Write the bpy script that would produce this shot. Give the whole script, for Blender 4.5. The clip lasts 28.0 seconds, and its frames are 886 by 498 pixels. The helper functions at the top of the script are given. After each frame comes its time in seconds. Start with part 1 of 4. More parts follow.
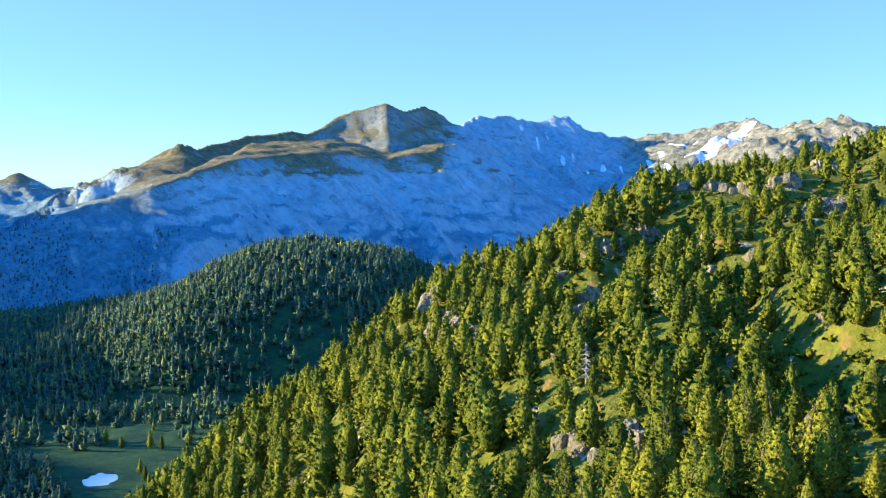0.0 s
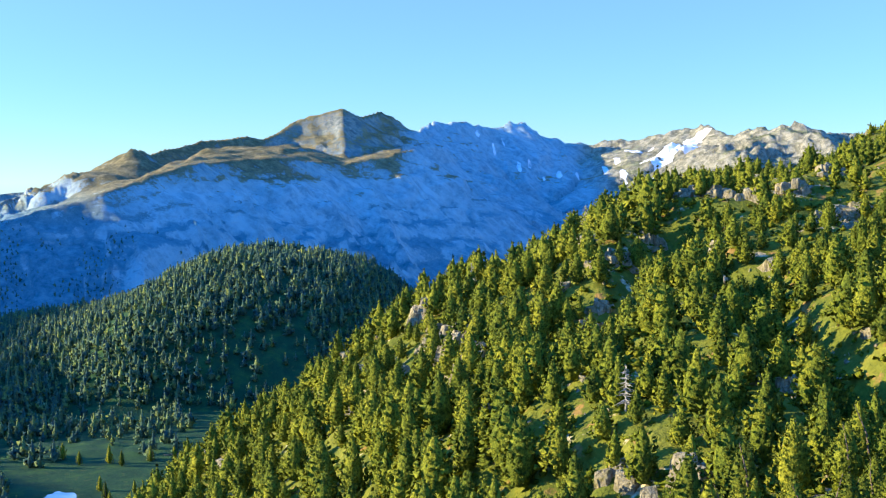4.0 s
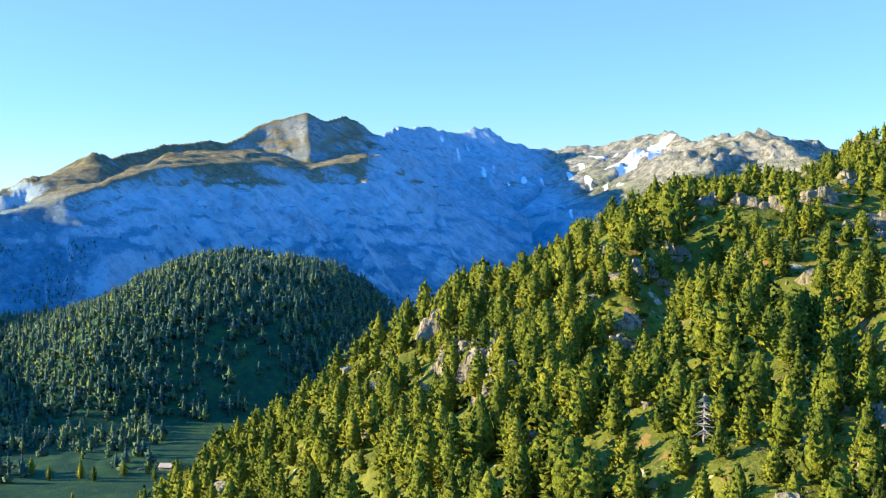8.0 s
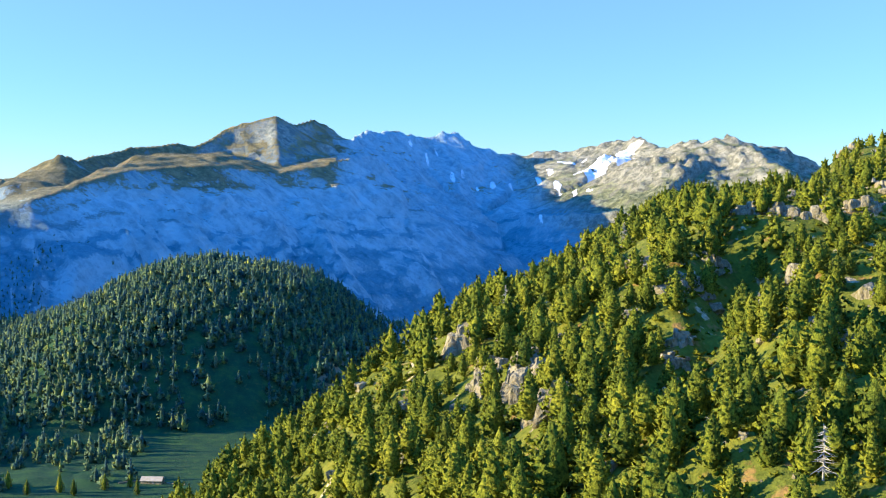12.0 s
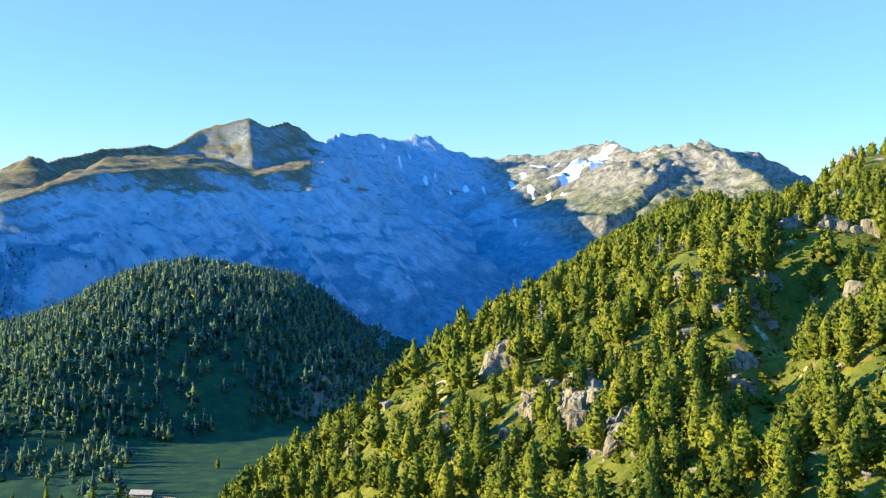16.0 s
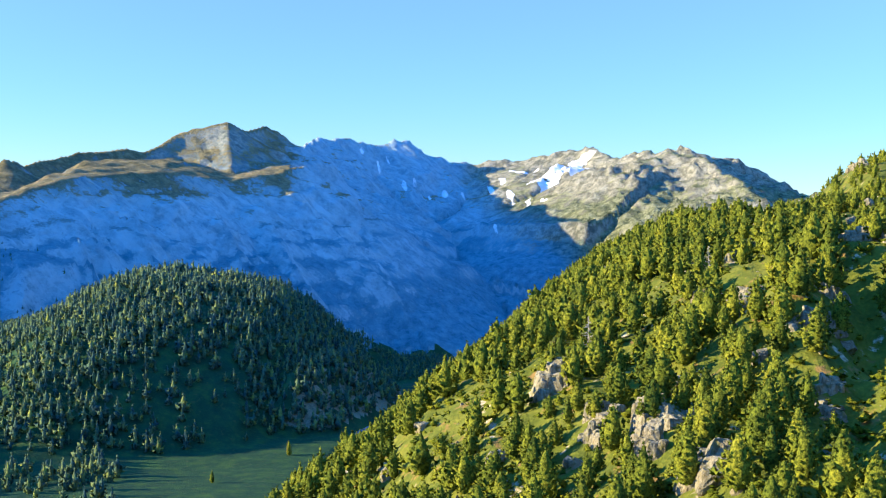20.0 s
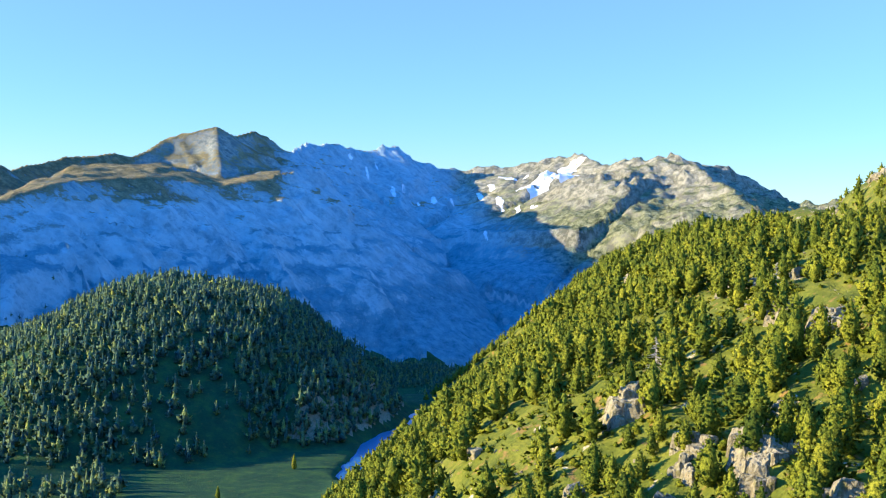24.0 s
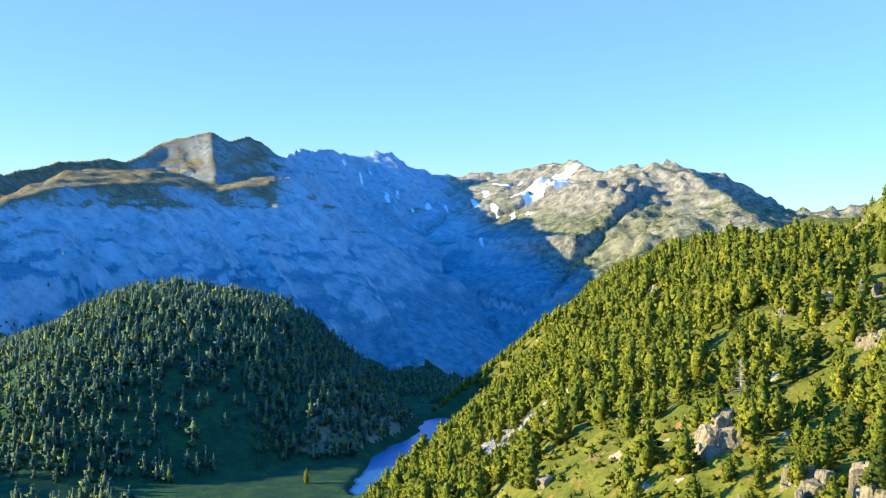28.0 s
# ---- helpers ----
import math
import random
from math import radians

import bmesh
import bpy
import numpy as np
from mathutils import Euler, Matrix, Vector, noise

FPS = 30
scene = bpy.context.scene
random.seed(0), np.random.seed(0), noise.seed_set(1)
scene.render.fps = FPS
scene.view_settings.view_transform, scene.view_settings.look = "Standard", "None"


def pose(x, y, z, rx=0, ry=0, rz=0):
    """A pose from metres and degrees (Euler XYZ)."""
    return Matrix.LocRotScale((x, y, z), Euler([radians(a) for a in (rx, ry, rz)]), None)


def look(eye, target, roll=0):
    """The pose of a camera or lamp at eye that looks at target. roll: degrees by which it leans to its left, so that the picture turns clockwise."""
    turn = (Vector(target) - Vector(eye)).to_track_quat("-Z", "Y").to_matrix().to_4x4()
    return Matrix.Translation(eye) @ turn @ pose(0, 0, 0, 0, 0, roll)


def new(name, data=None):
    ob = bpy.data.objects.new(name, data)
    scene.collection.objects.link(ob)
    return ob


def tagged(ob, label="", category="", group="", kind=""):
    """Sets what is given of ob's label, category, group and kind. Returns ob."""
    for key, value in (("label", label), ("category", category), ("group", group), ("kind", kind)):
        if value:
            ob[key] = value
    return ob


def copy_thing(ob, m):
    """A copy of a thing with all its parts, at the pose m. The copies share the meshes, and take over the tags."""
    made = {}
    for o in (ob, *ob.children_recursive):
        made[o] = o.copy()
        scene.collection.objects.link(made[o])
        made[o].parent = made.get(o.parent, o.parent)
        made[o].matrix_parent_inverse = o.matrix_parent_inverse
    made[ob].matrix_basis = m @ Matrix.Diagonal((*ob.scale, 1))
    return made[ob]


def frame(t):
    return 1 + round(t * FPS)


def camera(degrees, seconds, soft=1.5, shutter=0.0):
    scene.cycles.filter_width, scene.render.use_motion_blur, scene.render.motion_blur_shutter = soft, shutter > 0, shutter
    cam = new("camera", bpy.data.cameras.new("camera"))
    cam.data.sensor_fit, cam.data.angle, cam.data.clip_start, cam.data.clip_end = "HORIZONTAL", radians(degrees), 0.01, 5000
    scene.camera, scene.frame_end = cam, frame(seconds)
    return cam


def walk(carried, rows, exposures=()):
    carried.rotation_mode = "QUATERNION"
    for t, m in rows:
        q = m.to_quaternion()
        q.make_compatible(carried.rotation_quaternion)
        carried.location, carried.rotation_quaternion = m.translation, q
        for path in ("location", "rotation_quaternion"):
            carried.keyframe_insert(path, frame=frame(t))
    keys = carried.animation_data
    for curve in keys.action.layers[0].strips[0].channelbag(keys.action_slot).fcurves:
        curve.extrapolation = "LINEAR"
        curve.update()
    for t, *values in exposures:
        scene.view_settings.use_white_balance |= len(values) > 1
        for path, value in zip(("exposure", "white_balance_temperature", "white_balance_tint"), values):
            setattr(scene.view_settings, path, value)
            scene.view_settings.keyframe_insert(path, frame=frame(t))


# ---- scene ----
# A drone flies along a pine-covered mountainside, past a wooded knoll with a lake, towards a high rocky range.
cam = camera(40.94, 28.0, soft=1.15)
PATH = [
    (0, (-0.00, 0.00, 0.00), (-0.002, 99.797, -6.401), -0.74),
    (1, (-3.14, 6.79, -0.12), (-2.077, 106.588, -6.386), -0.72),
    (2, (-6.42, 13.29, -0.18), (-4.360, 113.075, -6.337), -0.67),
    (3, (-9.85, 19.29, -0.28), (-6.840, 119.061, -6.310), -0.66),
    (3.5, (-11.93, 22.39, -0.21), (-8.399, 122.153, -6.193), -0.66),
    (5.5, (-19.46, 34.70, -0.21), (-14.110, 134.393, -5.972), -0.53),
    (6, (-21.70, 37.59, -0.09), (-15.907, 137.264, -5.787), -0.53),
    (7, (-26.37, 42.91, 0.16), (-19.694, 142.528, -5.441), -0.46),
    (8, (-30.54, 48.47, 0.42), (-23.099, 148.036, -5.124), -0.43),
    (9, (-35.17, 54.13, 0.53), (-26.903, 153.642, -4.898), -0.32),
    (10, (-39.77, 60.61, 0.64), (-30.733, 160.057, -4.698), -0.22),
    (11, (-44.35, 66.93, 0.94), (-34.561, 166.314, -4.338), -0.16),
    (12, (-49.73, 71.00, 1.33), (-39.155, 170.303, -3.850), -0.12),
    (12.5, (-52.19, 73.37, 1.49), (-41.258, 172.634, -3.646), -0.12),
    (14.5, (-62.05, 83.24, 2.85), (-49.703, 182.349, -2.175), 0.02),
    (15, (-64.66, 85.66, 3.32), (-51.969, 184.723, -1.687), 0.10),
    (16, (-69.57, 90.96, 3.92), (-56.215, 189.937, -1.034), 0.15),
    (17, (-74.18, 97.54, 4.24), (-60.231, 196.449, -0.590), 0.23),
    (18, (-78.35, 104.40, 4.41), (-63.821, 203.229, -0.321), 0.30),
    (19, (-83.01, 110.78, 4.75), (-67.902, 209.523, 0.108), 0.29),
    (20, (-87.76, 116.98, 5.14), (-72.150, 215.647, 0.607), 0.35),
    (21, (-92.07, 124.33, 5.32), (-76.058, 222.938, 0.897), 0.39),
    (21.5, (-94.19, 128.05, 5.45), (-78.011, 226.640, 1.094), 0.41),
    (23.5, (-104.15, 139.84, 6.66), (-87.264, 238.321, 2.552), 0.58),
    (24, (-106.58, 142.56, 6.89), (-89.520, 241.011, 2.848), 0.61),
    (25, (-111.70, 148.08, 7.57), (-94.293, 246.471, 3.623), 0.68),
    (26, (-116.60, 154.22, 8.00), (-98.929, 252.572, 4.190), 0.72),
    (27, (-121.30, 161.15, 8.39), (-103.410, 259.470, 4.711), 0.76),
    (28, (-125.82, 167.91, 8.59), (-107.741, 266.202, 5.040), 0.77),
]
walk(cam, [(t, look(eye, target, roll)) for t, eye, target, roll in PATH], exposures=[(0.0, 1.6, 5700, 10), (28.0, 1.6, 5700, 10)])

# ---------------------------------------------------------------- light
SUN_AZ = -86.0       # degrees from +y towards +x: the low sun stands across the valley, a little ahead
SUN_EL = 15.0
SKY = 0.0845
world = bpy.data.worlds.new("sky")
scene.world = world
world.use_nodes = True
wn, wl = world.node_tree.nodes, world.node_tree.links
sky = wn.new("ShaderNodeTexSky")
sky.sky_type, sky.sun_disc = "NISHITA", False
sky.sun_elevation, sky.sun_rotation = radians(SUN_EL), radians(SUN_AZ)
sky.altitude, sky.air_density, sky.dust_density, sky.ozone_density = 1800, 1.0, 0.0, 4.0
# the dry mountain air gives a deep blue zenith above a pale horizon
up = wn.new("ShaderNodeSeparateXYZ")
wl.new(wn.new("ShaderNodeTexCoord").outputs["Generated"], up.inputs[0])
tint = wn.new("ShaderNodeValToRGB")
tint.color_ramp.interpolation = "EASE"
tint.color_ramp.elements[0].position, tint.color_ramp.elements[0].color = 0.0, (0.66, 0.79, 0.88, 1)
tint.color_ramp.elements[1].position, tint.color_ramp.elements[1].color = 0.3, (1.25, 1.1, 1.28, 1)
zenith = tint.color_ramp.elements.new(0.75)
zenith.color = (0.86, 2.75, 3.85, 1)
wl.new(up.outputs[2], tint.inputs[0])
deep = wn.new("ShaderNodeMix")
deep.data_type, deep.blend_type = "RGBA", "MULTIPLY"
deep.inputs[0].default_value = 1.0
wl.new(sky.outputs[0], deep.inputs[6])
wl.new(tint.outputs[0], deep.inputs[7])
wl.new(deep.outputs[2], wn["Background"].inputs[0])
wn["Background"].inputs[1].default_value = SKY
sun = new("sun", bpy.data.lights.new("sun", "SUN"))
sun.data.energy, sun.data.angle, sun.data.color = 5.0, radians(0.53), (1.0, 0.79, 0.42)
sa, se = radians(SUN_AZ), radians(SUN_EL)
sun.matrix_world = look((0, 0, 0), (-math.sin(sa) * math.cos(se), -math.cos(sa) * math.cos(se), -math.sin(se)))


# ---------------------------------------------------------------- small helpers
def part(name, bm, material, parent=None, label=""):
    """Links a bmesh as one mesh object, under a thing or a part."""
    me = bpy.data.meshes.new(name)
    bm.to_mesh(me)
    bm.free()
    me.materials.append(material)
    ob = new(name, me)
    ob.parent = parent
    return tagged(ob, label)


def raw(name, verts, faces, material, parent=None, label="", soft=False, normals=None):
    """Links one mesh object from arrays: verts (n, 3) and triangles or quads (m, 3 or 4)."""
    me = bpy.data.meshes.new(name)
    verts, faces = np.asarray(verts, np.float32), np.asarray(faces, np.int32)
    k = faces.shape[1]
    me.vertices.add(len(verts))
    me.vertices.foreach_set("co", verts.ravel())
    me.loops.add(faces.size)
    me.loops.foreach_set("vertex_index", faces.ravel())
    me.polygons.add(len(faces))
    me.polygons.foreach_set("loop_start", np.arange(0, faces.size, k, dtype=np.int32))
    me.polygons.foreach_set("use_smooth", np.full(len(faces), soft))
    me.update(calc_edges=True)
    if normals is not None:
        me.normals_split_custom_set_from_vertices(np.asarray(normals, np.float32))
    me.materials.append(material)
    ob = new(name, me)
    ob.parent = parent
    return tagged(ob, label)


def hashed(ix, iy, seed):
    h = (ix * 374761393 + iy * 668265263 + seed * 2147483629) & 0xFFFFFFFF
    h = ((h ^ (h >> 13)) * 1274126177) & 0xFFFFFFFF
    return ((h ^ (h >> 16)) & 0xFFFFFF) / float(0xFFFFFF)


def value(x, y, seed=0):
    """Smooth lattice noise from -1 to 1."""
    fx, fy = np.floor(x), np.floor(y)
    ix, iy = fx.astype(np.int64), fy.astype(np.int64)
    u, v = x - fx, y - fy
    u, v = u * u * u * (u * (u * 6 - 15) + 10), v * v * v * (v * (v * 6 - 15) + 10)
    a, b = hashed(ix, iy, seed), hashed(ix + 1, iy, seed)
    c, d = hashed(ix, iy + 1, seed), hashed(ix + 1, iy + 1, seed)
    return 2 * ((a * (1 - u) + b * u) * (1 - v) + (c * (1 - u) + d * u) * v) - 1


def fbm(x, y, size, octaves=4, seed=0, ridged=False):
    total, amp, norm = 0.0, 1.0, 0.0
    for k in range(octaves):
        c, s = math.cos(0.6 + k), math.sin(0.6 + k)
        n = value((c * x - s * y) / size + 13.7 * k, (s * x + c * y) / size - 7.1 * k, seed + k)
        total = total + amp * (1 - 2 * np.abs(n) if ridged else n)
        norm += amp
        amp, size = amp * 0.5, size * 0.5
    return total / norm


def smooth(a, b, x):
    t = np.clip((x - a) / (b - a), 0, 1)
    return t * t * (3 - 2 * t)


# ---------------------------------------------------------------- the shape of the land
LAKE_Z, TARN_Z = -218.0, -205.0
# crest lines: (x, y, z) from end to end
CREST_FAR_WEST = [(-2300, 4000, 60), (-1638, 4405, -18), (-1581, 4426, 23), (-1470, 4464, -38), (-1333, 4507, -23), (-1000, 4560, -50)]
CREST_WEST = [(-1900, 3300, -160), (-1100, 3250, -60), (-798, 3099, 24), (-655, 2979, 81), (-642, 3135, 70), (-559, 3354, 109), (-430, 3473, 126), (-385, 3479, 119)]
CREST_DOME = [(-385, 3479, 119), (-307, 3587, 176), (-250, 3610, 196), (-167, 3616, 215), (-117, 3748, 195), (-60, 3890, 218), (-20, 3900, 204), (46, 4100, 151)]
CREST_CIRQUE = [(46, 4100, 151), (147, 4498, 216), (302, 4590, 205), (360, 4636, 189), (430, 4670, 214), (490, 4680, 218), (578, 4715, 156), (736, 4723, 128), (823, 4709, 137), (967, 4650, 151)]
CREST_EAST = [(967, 4650, 151), (1096, 4591, 169), (1148, 4454, 182), (1183, 4238, 134), (1215, 3919, 150), (1296, 3860, 164), (1365, 3790, 109), (1426, 3765, 100), (1477, 3689, 30), (1700, 3500, 10), (2300, 3300, 150)]
SPUR_DOME = [(-167, 3616, 215), (-160, 3480, 130), (-150, 3330, 50)]
SPUR_EAST = [(1296, 3860, 164), (1330, 3500, 50), (1280, 3000, -60), (1500, 2400, 60)]
PLATEAU = [(-1500, 2100, -190), (-855, 2349, -110), (-736, 2442, -59), (-616, 2526, -20), (-503, 2704, 34), (-425, 2869, 48), (-314, 2984, 58), (-152, 3146, 41), (-34, 3250, 64), (37, 3350, 81), (160, 3446, -11), (260, 3420, -120), (340, 3330, -260)]
KNOLL_FOOT = [(-396, 1550, -166), (-430, 1250, -182), (-430, 1000, -196)]
WEST_WOOD = [(-1200, 700, 20), (-700, 760, -120), (-420, 760, -176)]
DARK_SPUR = [(700, 2000, -150), (400, 1990, -245), (317, 1990, -256), (254, 1990, -266), (209, 1990, -291), (182, 1985, -304), (140, 1950, -345)]
FAR_WOOD = [(110, 2600, -358), (164, 2595, -343), (259, 2590, -337), (343, 2580, -361), (500, 2560, -390)]
LEFT_RANGE = [(-2600, -600, 420), (-2300, 400, 352), (-2270, 640, 322), (-2240, 750, 330), (-2200, 910, 334), (-2210, 970, 330), (-2220, 1005, 284), (-2220, 1075, 284), (-2230, 1110, 318), (-2230, 1180, 330), (-2230, 1290, 324), (-2210, 1370, 316), (-2200, 1420, 312), (-2200, 1640, 326), (-2250, 1900, 380), (-2300, 2250, 430), (-2320, 2480, 420), (-2400, 2680, 310), (-2500, 2900, 310), (-2700, 3600, 300)]
LAKE_LINE = [(-8, 1085), (8, 1150), (36, 1240), (72, 1300), (90, 1345), (104, 1395)]

SLOPE_U = [-500, -200, -130, -90, -60, -36, -15, 5, 25, 45, 65, 90, 115, 140, 170, 210, 260, 400, 900]
SLOPE_Z = [-438, -198, -145, -110, -96, -73, -61, -48, -44, -33, -20, -11, -8, -3, 0, 14, 24, 40, 70]
KNOLL_X = [-1000, -720, -563, -396, -300, -256, -217, -171, -124, -90, -56, -15, 13, 41, 70, 98, 120, 300]
KNOLL_Z = [-229, -204, -190, -168, -140, -110, -98, -98, -103, -111, -119, -144, -169, -196, -230, -266, -300, -560]


def crest(x, y, line, slope, power=1.0, reach=1.0):
    """The land that falls off from a crest line, the distance from that line and the way along it."""
    best, near, along, run = np.full(x.shape, -1e9), np.full(x.shape, 1e9), np.zeros(x.shape), 0.0
    for (ax, ay, az), (bx, by, bz) in zip(line, line[1:]):
        dx, dy = bx - ax, by - ay
        t = np.clip(((x - ax) * dx + (y - ay) * dy) / (dx * dx + dy * dy), 0, 1)
        d = np.hypot(x - ax - t * dx, y - ay - t * dy)
        best = np.maximum(best, az + t * (bz - az) - slope * reach * (d / reach) ** power)
        along = np.where(d < near, run + t * math.hypot(dx, dy), along)
        near = np.minimum(near, d)
        run += math.hypot(dx, dy)
    return best, near, along


def blend_max(a, b, k):
    h = np.clip(0.5 + 0.5 * (a - b) / k, 0, 1)
    return b + (a - b) * h + k * h * (1 - h)


def across(x, y):
    """How far up the near mountainside a place lies, across its contours."""
    return x + 0.164 * (y - 400) - 0.495 * 30 * np.logaddexp(0, (y - 470) / 30) - 0.6 * 60 * np.logaddexp(0, (y - 1560) / 60)


def lake_distance(x, y):
    near = np.full(x.shape, 1e9)
    for (ax, ay), (bx, by) in zip(LAKE_LINE, LAKE_LINE[1:]):
        dx, dy = bx - ax, by - ay
        t = np.clip(((x - ax) * dx + (y - ay) * dy) / (dx * dx + dy * dy), 0, 1)
        near = np.minimum(near, np.hypot(x - ax - t * dx, y - ay - t * dy))
    return near + 4 * value(x / 17, y / 17, 91)


def tarn_distance(x, y):
    return np.hypot((x + 235) / 11, (y - 794) / 17) + 0.15 * value(x / 6, y / 6, 92)


def height(x, y):
    x, y = np.asarray(x, float), np.asarray(y, float)
    # the near mountainside with its ravine and benches
    u = across(x, y)
    side = np.interp(u, SLOPE_U, SLOPE_Z)
    side = side - 25 * np.exp(-(((x - 84 - 6 * value(y / 40, 0 * y, 5)) / 15) ** 2)) * smooth(150, 230, y) * smooth(450, 390, y)
    side = side - 13 * smooth(84, 106, x) * smooth(450, 370, y) * (1 - 0.6 * smooth(150, 230, x))
    side = side - 19 * smooth(80, 125, u) * smooth(205, 165, u) * smooth(720, 860, y) + 9 * np.exp(-(((u - 220) / 38) ** 2)) * smooth(780, 880, y)
    side = side - 9 * smooth(540, 700, y) * smooth(60, -30, u)
    side = side - 30 * smooth(960, 1120, y) * smooth(40, 130, u)
    for ax, ay, bx, by, wide, deep in ((84, 430, 26, 318, 12, 12), (46, 214, 34, 196, 12, 6), (146, 398, 138, 424, 14, 6)):
        t = np.clip(((x - ax) * (bx - ax) + (y - ay) * (by - ay)) / ((bx - ax) ** 2 + (by - ay) ** 2), 0, 1)
        side = side - deep * np.exp(-((x - ax - t * (bx - ax)) ** 2 + (y - ay - t * (by - ay)) ** 2) / wide ** 2)
    rough = smooth(-260, -60, u)
    side = side + rough * (6.0 * fbm(x, y, 62, 3, 11) + 3.0 * fbm(0.45 * x, y, 38, 2, 25, True) + 2.4 * fbm(x, y, 17, 3, 21, True) - 0.8)
    # the valley floor, which drops away behind the lake
    floor = np.interp(y, [-2000, 700, 950, 1080, 1420, 1700, 2300, 3000, 5000], [-196, -203, -207, -215, -217, -290, -390, -400, -330])
    floor = floor + 1.5 * fbm(x, y, 90, 3, 31) + 3.2 * fbm(x, y, 34, 3, 33, True) * smooth(-150, -230, x) * smooth(880, 930, y)
    z = blend_max(side, floor, 14)
    knoll = np.interp(x + 0.12 * (1620 - y), KNOLL_X, KNOLL_Z) - np.where(y < 1620, 100 * (np.abs(y - 1620 - 0.12 * np.minimum(x + 200, 0)) / 470) ** 3, 70 * ((y - 1620) / 200) ** 2)
    foot, d2, _ = crest(x, y, KNOLL_FOOT, 0.22, 1.3, 100)
    wood, d3, _ = crest(x, y, WEST_WOOD, 0.28)
    dark, d5, _ = crest(x, y, DARK_SPUR, 0.6)
    lump, d6, _ = crest(x, y, FAR_WOOD, 0.22)
    mid = np.maximum(np.maximum(knoll, foot), wood)
    mid = mid + (5 * fbm(x, y, 90, 3, 41) + 2 * fbm(x, y, 22, 2, 44, True)) 
    mid = np.maximum(mid, np.maximum(dark, lump) + 5 * fbm(x, y, 60, 3, 47))
    z = blend_max(z, mid, 10)
    # the high range
    far, gap, way = np.full(x.shape, -1e9), np.full(x.shape, 1e9), np.zeros(x.shape)
    lines = ((CREST_FAR_WEST, 0.5), (CREST_WEST, 0.5), (CREST_DOME, 0.62), (CREST_CIRQUE, 0.72), (CREST_EAST, 0.42), (SPUR_DOME, 0.6), (SPUR_EAST, 0.42), (PLATEAU, 0.66), (LEFT_RANGE, 0.5))
    for n, (line, slope) in enumerate(lines):
        h, d, run = crest(x, y, line, slope)
        h = h - (6 if line in (SPUR_DOME, PLATEAU, SPUR_EAST) else 20) * (1 - np.exp(-d / 45))
        way = np.where(h > far, run + 700 * n, way)
        gap = np.where(h > far, d, gap)
        far = np.maximum(far, h)
    # the high shelf behind the plateau's edge
    px, py, pz = np.array(PLATEAU).T
    ey, ez = np.interp(x, px, py), np.interp(x, px, pz)
    shelf = np.where((y > ey) & (x > -900) & (x < 20), ez - 6 + 0.1 * np.minimum(y - ey, 480) - 0.6 * np.maximum(y - ey - 480, 0), -1e9)
    flat = (shelf > far) * 1.0
    far = np.maximum(far, shelf)
    high = smooth(1900, 2500, np.hypot(x, y))
    wall = smooth(10, 200, gap) * (1 - 0.8 * flat)
    bend = way + 0.35 * gap * value(way / 260, gap / 400, 55)
    ribs = 1 - 2 * np.abs(value(bend / 95, gap / 620 + 3, 56)) + 0.5 * (1 - 2 * np.abs(value(bend / 41, gap / 300, 57))) + 0.25 * (1 - 2 * np.abs(value(bend / 17, gap / 130, 58)))
    jag = 11 * smooth(160, 0, gap) * (1 - smooth(0, 60, shelf + 40 - far)) * (fbm(x, y, 46, 4, 63, True) - 0.15)
    # the dome's flanks are even planes, the east is broken
    even = 1 - 0.75 * np.exp(-(((x + 150) / 250) ** 2) - ((y - 3620) / 240) ** 2)
    east = smooth(850, 1050, x)
    step = 40.0
    q = (far + 24 * fbm(x, y, 170, 3, 59)) / step
    ledge = step * (np.floor(q) + smooth(0.1, 0.75, q - np.floor(q)) - q)
    far = far + high * even * smooth(420, 200, x) * smooth(20, 90, gap) * 0.5 * ledge
    far = far + high * even * (wall * (26 * ribs + 26 * fbm(x, y, 300, 5, 51)) + (5.5 + 4 * wall + 12 * east) * fbm(x, y, 70, 5, 61, True) + 6 * east * fbm(x, y, 33, 3, 64, True) + (1.2 + 1.8 * east) * fbm(x, y, 27, 2, 67) + (0.45 + 0.9 * smooth(-60, 60, x)) * jag)
    z = blend_max(z, far, 18)
    # basins of the lake and the tarn
    d = lake_distance(x, y)
    z = np.where(d < 150, np.minimum(z, LAKE_Z - 4 + smooth(13, 24, d) * 5.5 + np.maximum(d - 24, 0) * 0.95), z)
    west_bank = LAKE_Z + 1.2 + 0.8 * np.minimum(d - 24, 60) * smooth(1185, 1270, y) * smooth(1450, 1390, y) * (x < 60 + 0.3 * (y - 1300))
    z = np.where((d > 24) & (d < 100), np.maximum(z, west_bank), z)
    d = tarn_distance(x, y)
    z = np.where(d < 2.2, z + (TARN_Z + 0.5 - 1.6 * smooth(1.15, 0.7, d) - z) * smooth(2.2, 1.3, d), z)
    return z


# ---------------------------------------------------------------- materials
def material(name, rough=0.9):
    m = bpy.data.materials.new(name)
    m.use_nodes = True
    n, l = m.node_tree.nodes, m.node_tree.links
    b = n["Principled BSDF"]
    b.inputs["Roughness"].default_value = rough
    b.inputs["Specular IOR Level"].default_value = 0.25
    return m, n, l, b


